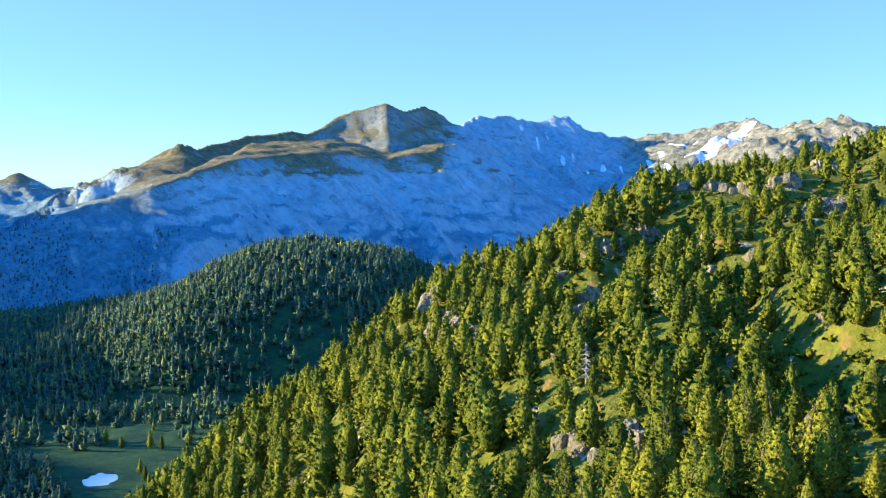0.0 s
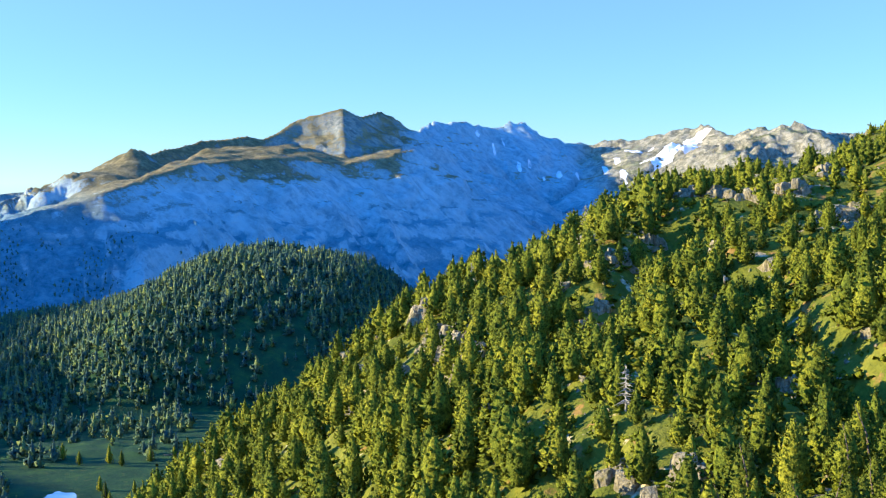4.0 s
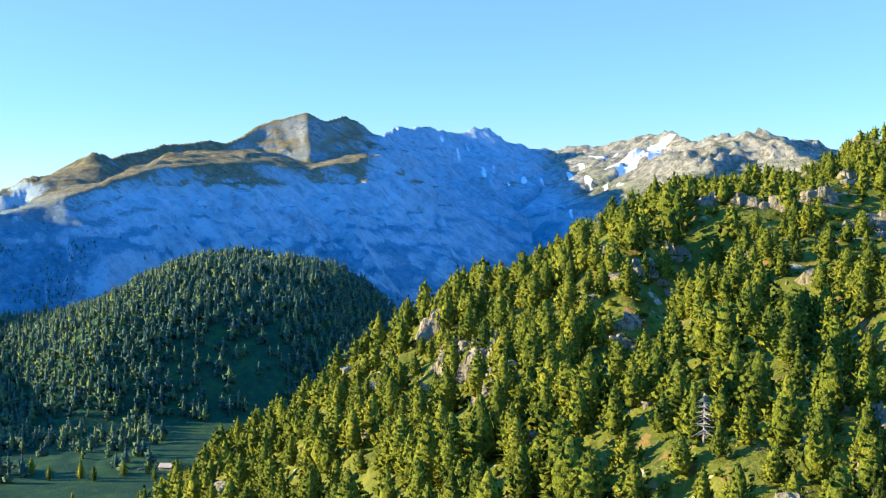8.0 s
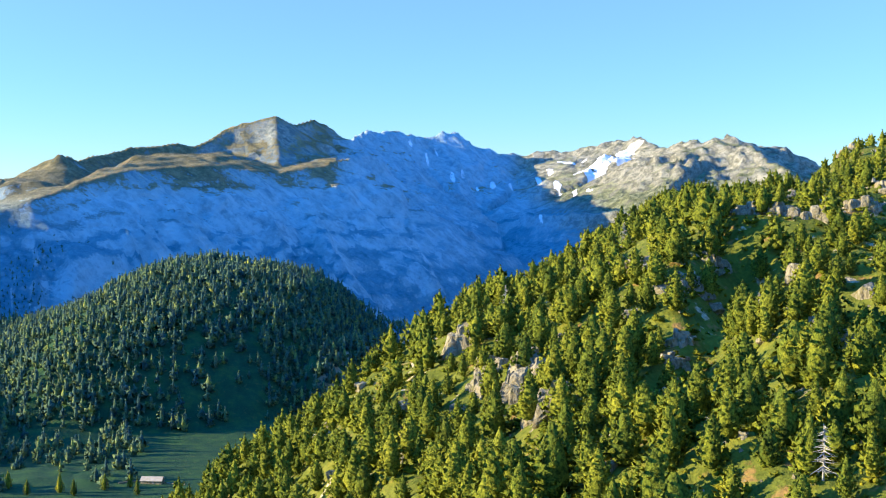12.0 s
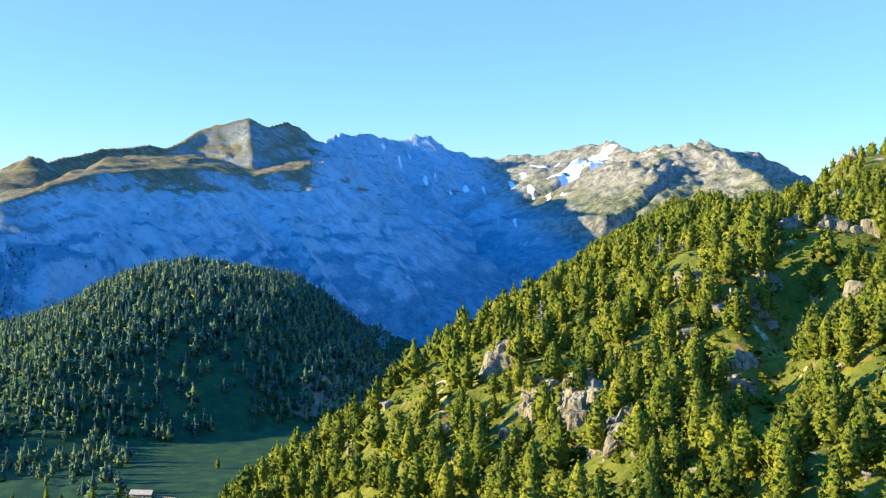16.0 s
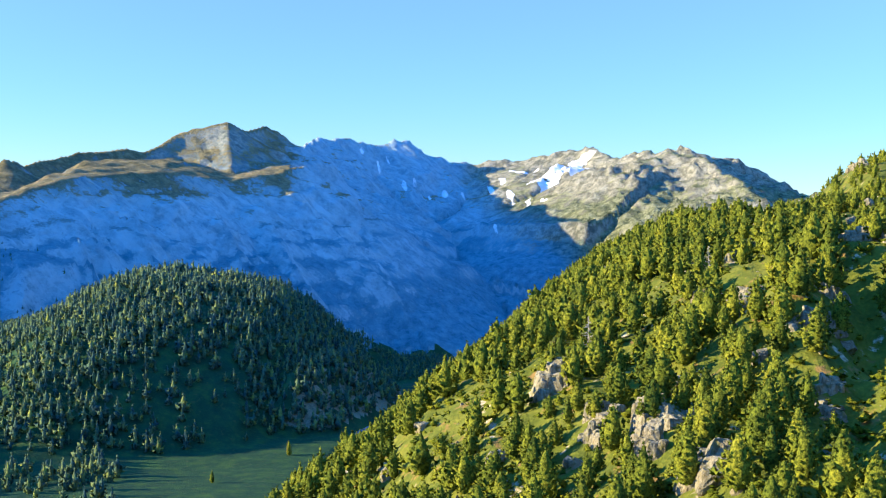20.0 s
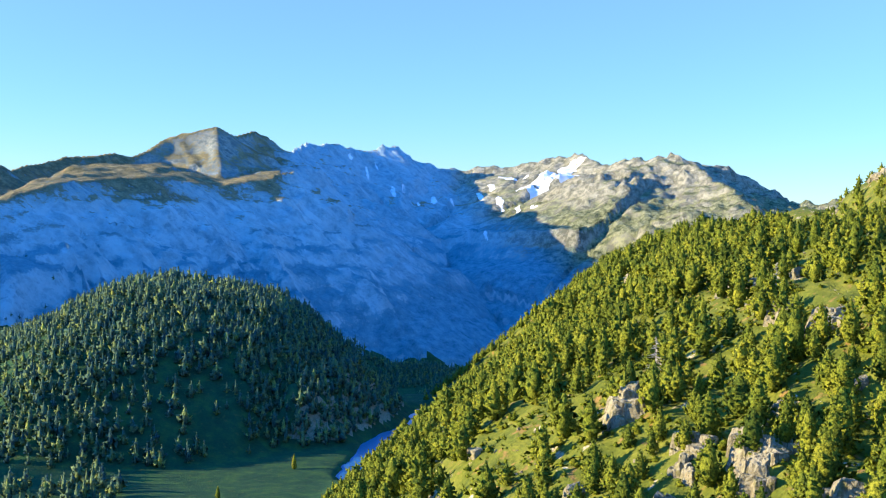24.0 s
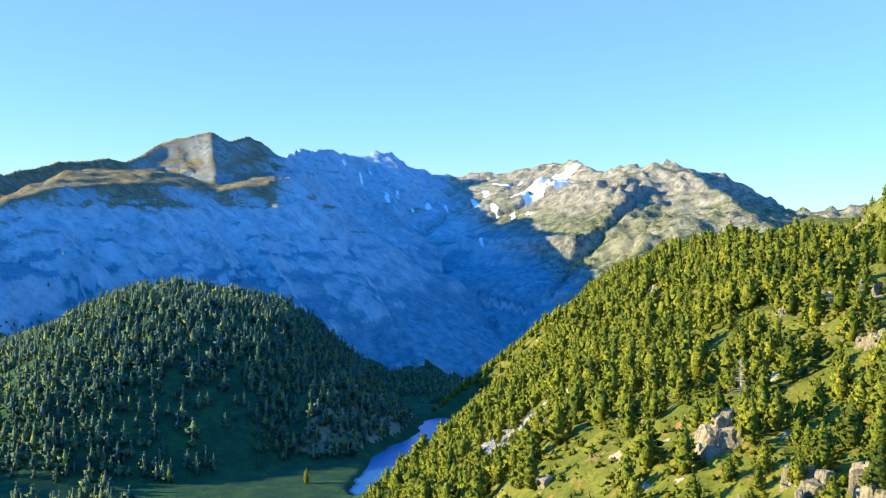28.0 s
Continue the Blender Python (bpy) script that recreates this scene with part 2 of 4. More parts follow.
def noise_node(n, l, size, detail=4.0, rough=0.55, coords=None):
    t = n.new("ShaderNodeTexNoise")
    t.inputs["Scale"].default_value, t.inputs["Detail"].default_value, t.inputs["Roughness"].default_value = 1 / size, detail, rough
    if coords is None:
        coords = n.new("ShaderNodeNewGeometry").outputs["Position"]
    l.new(coords, t.inputs["Vector"])
    return t.outputs["Fac"]


def ramp(n, l, fac, stops):
    r = n.new("ShaderNodeValToRGB")
    e = r.color_ramp.elements
    while len(e) < len(stops):
        e.new(0.5)
    for k, (p, c) in zip(e, stops):
        k.position, k.color = p, (*c, 1)
    l.new(fac, r.inputs[0])
    return r.outputs[0]


def mix(n, l, fac, a, b, mode="MIX"):
    m = n.new("ShaderNodeMix")
    m.data_type, m.blend_type = "RGBA", mode
    for v, k in ((fac, 0), (a, 6), (b, 7)):
        if isinstance(v, (int, float)):
            m.inputs[k].default_value = v
        elif isinstance(v, tuple):
            m.inputs[k].default_value = (*v, 1)
        else:
            l.new(v, m.inputs[k])
    return m.outputs[2]


def bump(n, l, b, fac, metres, strength=1.0):
    k = n.new("ShaderNodeBump")
    k.inputs["Strength"].default_value, k.inputs["Distance"].default_value = strength, metres
    l.new(fac, k.inputs["Height"])
    l.new(k.outputs[0], b.inputs["Normal"])


def make_turf(name, low, mid, top, patch, stone=None):
    m, n, l, b = material(name, 0.95)
    b.inputs["Specular IOR Level"].default_value = 0.1
    a = noise_node(n, l, 14, 5)
    f = noise_node(n, l, 1.6, 5, 0.65)
    c = mix(n, l, 0.5, ramp(n, l, a, [(0.3, low), (0.5, mid), (0.7, top)]), ramp(n, l, f, [(0.3, low), (0.55, mid), (0.75, top)]))
    spots = ramp(n, l, noise_node(n, l, 5, 3), [(0.6, (0, 0, 0)), (0.68, (1, 1, 1))])
    c = mix(n, l, spots, c, patch)
    if stone:
        # slabs of bare rock breaking through the grass
        bare = ramp(n, l, noise_node(n, l, 11, 6, 0.6), [(0.62, (0, 0, 0)), (0.65, (1, 1, 1))])
        c = mix(n, l, bare, c, ramp(n, l, noise_node(n, l, 1.2, 6, 0.65), [(0.32, stone[0]), (0.5, stone[1]), (0.68, stone[2])]))
    l.new(c, b.inputs["Base Color"])
    bump(n, l, b, f, 0.8)
    return m


def make_rock(name, dark, mid, light, lichen, size=1.0, crack=1.2, runs=False):
    m, n, l, b = material(name, 0.88)
    a = noise_node(n, l, 7 * size, 6, 0.6)
    f = noise_node(n, l, 0.8 * size, 6, 0.65)
    c = mix(n, l, 0.45, ramp(n, l, a, [(0.3, dark), (0.5, mid), (0.68, light)]), ramp(n, l, f, [(0.3, dark), (0.5, mid), (0.7, light)]))
    moss = ramp(n, l, noise_node(n, l, 2.3 * size, 4), [(0.55, (0, 0, 0)), (0.66, (0.8, 0.8, 0.8))])
    if runs:
        # dark water runs down the faces, and rusty ones
        tall_ = n.new("ShaderNodeMapping")
        tall_.vector_type = "TEXTURE"
        tall_.inputs["Scale"].default_value = (1, 1, 5)
        l.new(n.new("ShaderNodeNewGeometry").outputs["Position"], tall_.inputs[0])
        run = noise_node(n, l, 0.9 * size, 4, 0.6, tall_.outputs[0])
        c = mix(n, l, ramp(n, l, run, [(0.5, (0, 0, 0)), (0.6, (0.85, 0.85, 0.85))]), c, dark)
        c = mix(n, l, ramp(n, l, run, [(0.3, (0.55, 0.55, 0.55)), (0.38, (0, 0, 0))]), c, (0.36, 0.22, 0.09))
    l.new(mix(n, l, moss, c, lichen), b.inputs["Base Color"])
    bump(n, l, b, f, crack)
    return m


def map_range(n, l, v, a, b, lo=0.0, hi=1.0):
    k = n.new("ShaderNodeMapRange")
    l.new(v, k.inputs["Value"])
    for name, value_ in (("From Min", a), ("From Max", b), ("To Min", lo), ("To Max", hi)):
        k.inputs[name].default_value = value_
    return k.outputs[0]


def calc(n, l, kind, *values):
    k = n.new("ShaderNodeMath")
    k.operation = kind
    for i, v in enumerate(values):
        if isinstance(v, (int, float)):
            k.inputs[i].default_value = v
        else:
            l.new(v, k.inputs[i])
    return k.outputs[0]


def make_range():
    """Alpine rock with haze put into its colour as blue, with pale slabs and scree streaks, a warm sunlit tone in the
    east and on the western heights, tawny turf on the high shelves and haze-blue turf on the low ones.
    """
    m, n, l, b = material("mountain_rock", 0.92)
    b.inputs["Specular IOR Level"].default_value = 0.1
    geo = n.new("ShaderNodeNewGeometry")
    tilt, where = n.new("ShaderNodeSeparateXYZ"), n.new("ShaderNodeSeparateXYZ")
    l.new(geo.outputs["Normal"], tilt.inputs[0])
    l.new(geo.outputs["Position"], where.inputs[0])
    x, z = where.outputs[0], where.outputs[2]
    a = noise_node(n, l, 240, 8, 0.6)
    f = noise_node(n, l, 22, 12, 0.74)
    squash = n.new("ShaderNodeMapping")
    squash.vector_type = "TEXTURE"
    squash.inputs["Rotation"].default_value = (0, radians(-28), radians(39))
    squash.inputs["Scale"].default_value = (1.0, 4.0, 3.2)
    l.new(geo.outputs["Position"], squash.inputs[0])
    streak = noise_node(n, l, 22, 6, 0.62, squash.outputs[0])
    # the distance's haze is put into the rock colours as blue
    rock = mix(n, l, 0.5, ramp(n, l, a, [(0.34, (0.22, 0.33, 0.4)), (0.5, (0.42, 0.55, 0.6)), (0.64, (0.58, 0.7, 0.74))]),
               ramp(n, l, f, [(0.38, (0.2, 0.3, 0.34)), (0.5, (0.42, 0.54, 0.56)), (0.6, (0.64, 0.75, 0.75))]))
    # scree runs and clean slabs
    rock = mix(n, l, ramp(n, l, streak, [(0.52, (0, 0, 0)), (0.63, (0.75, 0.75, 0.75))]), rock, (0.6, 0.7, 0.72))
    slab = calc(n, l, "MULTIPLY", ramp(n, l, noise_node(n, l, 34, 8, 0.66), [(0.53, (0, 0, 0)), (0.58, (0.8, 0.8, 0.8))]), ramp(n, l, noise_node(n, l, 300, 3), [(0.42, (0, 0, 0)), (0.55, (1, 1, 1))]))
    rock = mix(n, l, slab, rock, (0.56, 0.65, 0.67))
    # shade painted on the cirque's back: darker and smoother than the western spur's slabs
    cirque_shade = map_range(n, l, calc(n, l, "ADD", calc(n, l, "MULTIPLY_ADD", z, 0.8, x), calc(n, l, "MULTIPLY", a, 120)), 140, 230, 0.0, 0.55)
    rock = mix(n, l, cirque_shade, rock, ramp(n, l, f, [(0.36, (0.2, 0.3, 0.36)), (0.62, (0.36, 0.49, 0.54))]))
    rock = mix(n, l, calc(n, l, "MULTIPLY", cirque_shade, ramp(n, l, streak, [(0.54, (0, 0, 0)), (0.62, (1, 1, 1))])), rock, (0.5, 0.62, 0.66))
    # warm sunlit tone put into the rock of the east and western heights
    sunlit_rock = mix(n, l, 0.5, ramp(n, l, a, [(0.3, (0.19, 0.185, 0.13)), (0.5, (0.31, 0.285, 0.205)), (0.68, (0.41, 0.375, 0.28))]),
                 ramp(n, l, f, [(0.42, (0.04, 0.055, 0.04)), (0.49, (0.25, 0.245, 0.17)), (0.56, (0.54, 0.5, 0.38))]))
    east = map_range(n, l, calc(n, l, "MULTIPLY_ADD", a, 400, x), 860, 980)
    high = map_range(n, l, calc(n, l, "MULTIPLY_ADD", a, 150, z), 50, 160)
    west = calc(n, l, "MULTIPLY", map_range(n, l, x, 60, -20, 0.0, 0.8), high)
    rock = mix(n, l, calc(n, l, "MAXIMUM", west, east), rock, sunlit_rock)
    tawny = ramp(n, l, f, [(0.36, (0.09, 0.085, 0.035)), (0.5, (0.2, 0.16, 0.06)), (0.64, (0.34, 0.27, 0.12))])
    # low turf leans to blue: valley haze put into its colour
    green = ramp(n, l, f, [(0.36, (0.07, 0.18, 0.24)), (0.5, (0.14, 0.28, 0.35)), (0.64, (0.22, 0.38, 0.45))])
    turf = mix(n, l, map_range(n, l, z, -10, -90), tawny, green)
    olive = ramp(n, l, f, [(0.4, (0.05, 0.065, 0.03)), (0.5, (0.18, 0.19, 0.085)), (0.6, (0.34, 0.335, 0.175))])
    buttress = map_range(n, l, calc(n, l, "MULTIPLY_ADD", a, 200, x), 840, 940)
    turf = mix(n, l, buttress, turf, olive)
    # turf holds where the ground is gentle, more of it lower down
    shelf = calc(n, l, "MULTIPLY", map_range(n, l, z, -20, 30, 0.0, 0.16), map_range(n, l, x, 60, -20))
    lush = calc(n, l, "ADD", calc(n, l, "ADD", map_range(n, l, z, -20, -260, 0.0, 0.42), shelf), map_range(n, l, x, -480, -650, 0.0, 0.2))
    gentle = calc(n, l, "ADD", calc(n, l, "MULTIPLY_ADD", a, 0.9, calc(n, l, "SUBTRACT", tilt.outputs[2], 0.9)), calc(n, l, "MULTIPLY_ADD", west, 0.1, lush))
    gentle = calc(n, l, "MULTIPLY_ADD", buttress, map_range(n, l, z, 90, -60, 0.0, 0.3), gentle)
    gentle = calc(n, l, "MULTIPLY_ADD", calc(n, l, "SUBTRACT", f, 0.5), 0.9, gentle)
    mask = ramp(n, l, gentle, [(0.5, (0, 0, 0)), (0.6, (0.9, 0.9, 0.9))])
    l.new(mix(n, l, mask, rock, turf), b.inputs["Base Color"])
    bump(n, l, b, f, 18, 1.0)
    return m


def make_leaf(name, dark, mid, light, whole):
    """Needles; whole: each tree is one object, so its tint comes from the object."""
    m, n, l, b = material(name, 0.75)
    b.inputs["Specular IOR Level"].default_value = 0.05
    if whole:
        tree = n.new("ShaderNodeObjectInfo").outputs["Random"]
    else:
        tree = ramp(n, l, noise_node(n, l, 9, 2), [(0.3, (0, 0, 0)), (0.7, (1, 1, 1))])
    tuft = n.new("ShaderNodeNewGeometry").outputs["Random Per Island"]
    needle = ramp(n, l, noise_node(n, l, 0.7, 4, 0.72), [(0.4, (0.3, 0.36, 0.42)), (0.58, (1.25, 1.22, 1.1))])
    c = mix(n, l, 0.3, ramp(n, l, tree, [(0.0, dark), (0.5, mid), (1.0, light)]), ramp(n, l, tuft, [(0.0, dark), (0.5, mid), (1.0, light)]))
    c = mix(n, l, 1.0, c, needle, "MULTIPLY")
    l.new(c, b.inputs["Base Color"])
    bump(n, l, b, noise_node(n, l, 0.45, 3, 0.7), 0.5)
    glow = n.new("ShaderNodeBsdfTranslucent")
    l.new(c, glow.inputs["Color"])
    both = n.new("ShaderNodeMixShader")
    both.inputs[0].default_value = 0.18
    l.new(b.outputs[0], both.inputs[1])
    l.new(glow.outputs[0], both.inputs[2])
    l.new(both.outputs[0], n["Material Output"].inputs["Surface"])
    return m


def make_bark(name, dark, light):
    m, n, l, b = material(name, 0.9)
    f = noise_node(n, l, 0.35, 5)
    l.new(ramp(n, l, f, [(0.3, dark), (0.7, light)]), b.inputs["Base Color"])
    bump(n, l, b, f, 0.05)
    return m


SLOPE_TURF = make_turf("slope_turf", (0.045, 0.06, 0.01), (0.12, 0.135, 0.016), (0.25, 0.23, 0.03), (0.24, 0.15, 0.045), ((0.17, 0.135, 0.08), (0.4, 0.33, 0.2), (0.58, 0.49, 0.32)))
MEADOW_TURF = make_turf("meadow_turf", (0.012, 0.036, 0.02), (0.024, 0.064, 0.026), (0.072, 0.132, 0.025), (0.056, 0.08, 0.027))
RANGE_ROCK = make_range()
GRANITE = make_rock("pale_granite", (0.13, 0.11, 0.07), (0.3, 0.26, 0.165), (0.44, 0.39, 0.26), (0.17, 0.15, 0.045), 1.0, 1.0, True)
SCREE = make_rock("scree", (0.2, 0.19, 0.165), (0.33, 0.31, 0.27), (0.46, 0.43, 0.38), (0.25, 0.24, 0.18), 0.5, 0.5)
NEEDLES = make_leaf("pine_needles", (0.055, 0.085, 0.014), (0.17, 0.2, 0.02), (0.31, 0.3, 0.026), True)
WOOD_NEEDLES = make_leaf("woodland_needles", (0.055, 0.085, 0.014), (0.17, 0.2, 0.02), (0.31, 0.3, 0.026), False)
# haze before the farther woods, painted as blue in the needles
HAZY_NEEDLES = make_leaf("hazy_needles", (0.032, 0.078, 0.095), (0.095, 0.165, 0.11), (0.34, 0.37, 0.07), False)
BARK = make_bark("pine_bark", (0.07, 0.05, 0.035), (0.19, 0.145, 0.1))
DEAD_WOOD = make_bark("dead_wood", (0.22, 0.2, 0.17), (0.42, 0.39, 0.34))


def make_water(name, tint, rough):
    m, n, l, b = material(name, rough)
    b.inputs["Base Color"].default_value = (*tint, 1)
    b.inputs["Specular IOR Level"].default_value = 0.5
    bump(n, l, b, noise_node(n, l, 3.0, 4), 0.25, 0.8)
    return m


# sky reflection is put into the base colours: blue lake, pale pond
WATER = make_water("lake_water", (0.03, 0.12, 0.26), 0.3)
POND_WATER = make_water("pond_water", (0.42, 0.55, 0.6), 0.2)


def make_snow():
    m, n, l, b = material("old_snow", 0.7)
    f = noise_node(n, l, 25, 5)
    l.new(ramp(n, l, f, [(0.3, (0.62, 0.62, 0.62)), (0.7, (0.85, 0.85, 0.86))]), b.inputs["Base Color"])
    return m


SNOW = make_snow()

# ---------------------------------------------------------------- the ground: one sheet out to the horizon
CX, CY = -60.0, 80.0
az = np.unique(np.r_[np.arange(-180, -110, 4.0), np.arange(-110, -32, 1.5), np.arange(-32, 42, 0.19), np.arange(42, 180, 4.0)])
rr = np.r_[0.0, np.geomspace(25, 900, 300), np.arange(913, 1080, 12.0), np.arange(1080, 1450, 7.0), np.arange(1450, 2400, 15.0), np.arange(2400, 4880, 10.0), 5200, 6000]
A, R = np.meshgrid(np.radians(az), rr, indexing="ij")
GX, GY = CX + R * np.sin(A), CY + R * np.cos(A)
GZ = height(GX, GY)
na, nr = GX.shape
ids = np.arange(na * nr).reshape(na, nr)
nxt = np.roll(ids, -1, 0)
quads = np.stack([ids[:, :-1], ids[:, 1:], nxt[:, 1:], nxt[:, :-1]], -1).reshape(-1, 4)[:, ::-1]
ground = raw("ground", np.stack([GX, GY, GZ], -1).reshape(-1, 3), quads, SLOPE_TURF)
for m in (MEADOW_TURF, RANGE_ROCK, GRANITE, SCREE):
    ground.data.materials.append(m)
fx, fy = GX.ravel()[quads].mean(1), GY.ravel()[quads].mean(1)
zs = GZ.ravel()[quads]
slot = np.zeros(len(quads), np.int32)
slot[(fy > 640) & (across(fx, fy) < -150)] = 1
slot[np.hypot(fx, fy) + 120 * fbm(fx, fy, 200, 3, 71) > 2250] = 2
fu = across(fx, fy)
shore = lake_distance(fx, fy)
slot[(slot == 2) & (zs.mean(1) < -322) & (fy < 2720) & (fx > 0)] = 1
slot[(shore > 22) & (shore < 85) & (fx < 60 + 0.3 * (fy - 1300)) & (fy > 1180) & (zs.mean(1) > LAKE_Z + 7) & (fbm(fx, fy, 24, 3, 76, True) > 0.05)] = 3
slot[(np.minimum(np.hypot((fx - 14) / 19, (fy - 726) / 26), np.hypot((fx - 72) / 8, (fy - 808) / 32)) + 0.25 * fbm(fx, fy, 20, 3, 77) < 1) & (fy < 1000)] = 4
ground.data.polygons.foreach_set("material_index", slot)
ground.data.polygons.foreach_set("use_smooth", np.ones(len(slot), bool))
tagged(ground, "alpine valley ground, grassy slopes rising to a grey rocky range", "ground", kind="structure")


# ---------------------------------------------------------------- water
def drape(name, cx, cy, rx, ry, z, mat, inside, n=60):
    """A flat sheet of water over a grid, kept where inside() says so."""
    gx, gy = np.meshgrid(np.linspace(cx - rx, cx + rx, n), np.linspace(cy - ry, cy + ry, n * 2), indexing="ij")
    k = np.arange(gx.size).reshape(gx.shape)
    q = np.stack([k[:-1, :-1], k[1:, :-1], k[1:, 1:], k[:-1, 1:]], -1).reshape(-1, 4)
    keep = inside(gx.ravel()[q].mean(1), gy.ravel()[q].mean(1))
    q = q[keep]
    used, q = np.unique(q, return_inverse=True)
    return raw(name, np.stack([gx.ravel()[used], gy.ravel()[used], np.full(len(used), z)], -1), q.reshape(-1, 4), mat)


lake = drape("lake", 45, 1235, 110, 190, LAKE_Z, WATER, lambda x, y: lake_distance(x, y) < 27)
tagged(lake, "blue mountain lake at the foot of the wooded knoll", "lake", kind="structure")
tarn = drape("tarn", -235, 794, 20, 30, TARN_Z, POND_WATER, lambda x, y: tarn_distance(x, y) < 1.1)
tagged(tarn, "small pale pond in the valley meadow", "pond", kind="structure")


# ---------------------------------------------------------------- trees
def needle_crown(rng, tall, wide, clumps, sprays, low=0.1):
    """A full conifer crown: a dark heart hung with ragged clumps of needles at the branch ends, and loose sprays. Returns verts, triangles and
    normals that turn outward from the crown as a whole, as soft needles take the light."""
    phase = rng.uniform(0, 6.28, 3)
    blunt = rng.uniform(1.4, 2.2)

    def girth(f):
        return np.minimum(1, (f / 0.2 + 0.45) ** 0.8) * np.maximum(1 - f ** blunt, 0) ** 0.78

    def lobe(a, f):
        return 1 + 0.14 * np.sin(2 * a + phase[0] + 5 * f) + 0.12 * np.sin(3 * a + phase[1] - 8 * f)

    def about(f, a, reach):
        return np.stack([reach * np.cos(a), reach * np.sin(a), tall * (low + f * (1 - low))], -1)

    # the heart
    sides, rings = (6, 5) if clumps > 30 else (5, 4) if clumps > 5 else (4, 3)
    fa, ff = np.meshgrid(np.linspace(0, 2 * math.pi, sides, endpoint=False), np.linspace(0.0, 0.97, rings), indexing="ij")
    core = about(ff, fa, wide * (girth(ff) * 0.62 + 0.01) * lobe(fa, ff)).reshape(-1, 3)
    k = np.arange(sides * rings).reshape(sides, rings)
    k2 = np.roll(k, -1, 0)
    tri = np.concatenate([np.stack([k[:, :-1], k2[:, :-1], k2[:, 1:]], -1).reshape(-1, 3), np.stack([k[:, :-1], k2[:, 1:], k[:, 1:]], -1).reshape(-1, 3)])
    vs, ts, base = [core], [tri], len(core)
    # clumps, spiralling up
    grid = np.linspace(0, 1, 200)
    share = np.cumsum(girth(grid) + 0.12)
    f = np.interp((np.arange(clumps) + rng.uniform(0.1, 0.9, clumps)) / clumps * share[-1], share, grid)
    f[-1] = 1.0
    a = np.arange(clumps) * 2.4 + rng.normal(0, 0.3, clumps)
    at = about(f, a, wide * girth(f) * lobe(a, f) * rng.uniform(0.62, 0.98, clumps))
    size = math.sqrt(wide * tall / clumps) * 0.92 * (0.5 + 0.5 * girth(f)) * rng.uniform(0.7, 1.35, clumps)
    out = np.stack([np.cos(a), np.sin(a), 0.5 + 1.3 * f ** 3], -1) + rng.normal(0, 0.2, (clumps, 3))
    out /= np.linalg.norm(out, axis=1)[:, None]
    side = np.cross(out, np.array([0.0, 0.0, 1.0]) + rng.normal(0, 0.15, out.shape))
    side /= np.linalg.norm(side, axis=1)[:, None]
    over = np.cross(side, out)
    arms = [out * 1.15, side * 0.95, over * 0.75, -side * 0.95, -over * 0.7, -out * 0.6]
    knobs = []
    for arm in arms:
        knobs.append(at + size[:, None] * rng.uniform(0.75, 1.15, (clumps, 1)) * (arm + rng.normal(0, 0.15, arm.shape)))
    vs.append(np.stack(knobs, 1).reshape(-1, 3))
    shell = np.array([(0, 1, 2), (0, 2, 3), (0, 3, 4), (0, 4, 1), (5, 2, 1), (5, 3, 2), (5, 4, 3), (5, 1, 4)])
    shell = shell[:6]
    ts.append((base + 6 * np.arange(clumps)[:, None, None] + shell[None]).reshape(-1, 3))
    base += 6 * clumps
    # loose sprays of needles on the clumps
    if sprays:
        own = rng.integers(0, clumps, sprays)
        way = out[own] * 0.8 + rng.normal(0, 0.55, (sprays, 3))
        way /= np.linalg.norm(way, axis=1)[:, None]
        flat = np.cross(way, rng.normal(0, 1, way.shape))
        flat /= np.linalg.norm(flat, axis=1)[:, None]
        root, r = at[own], size[own][:, None]
        p0, p1, p2 = root + r * 0.3 * way + 0.3 * r * flat, root + r * 0.3 * way - 0.3 * r * flat, root + r * rng.uniform(1.15, 1.8, (sprays, 1)) * (way + np.array([0, 0, 0.25]))
        vs.append(np.stack([p0, p1, p2], 1).reshape(-1, 3))
        ts.append(base + np.arange(3 * sprays).reshape(-1, 3))
    v, t = np.concatenate(vs), np.concatenate(ts)
    fn = np.cross(v[t[:, 1]] - v[t[:, 0]], v[t[:, 2]] - v[t[:, 0]])
    own = np.zeros_like(v)
    for k in range(3):
        np.add.at(own, t[:, k], fn)
    own /= np.linalg.norm(own, axis=1)[:, None] + 1e-12
    body = v / np.array([wide, wide, tall * 0.75]) - np.array([0, 0, 0.3])
    body /= np.linalg.norm(body, axis=1)[:, None] + 1e-12
    own *= np.sign((own * body).sum(1))[:, None]
    nrm = body + 1.15 * own
    # every face looks the way its normals do
    turned = (fn * nrm[t].sum(1)).sum(1) < 0
    t = np.where(turned[:, None], t[:, ::-1], t)
    return v, t, nrm / np.linalg.norm(nrm, axis=1)[:, None]


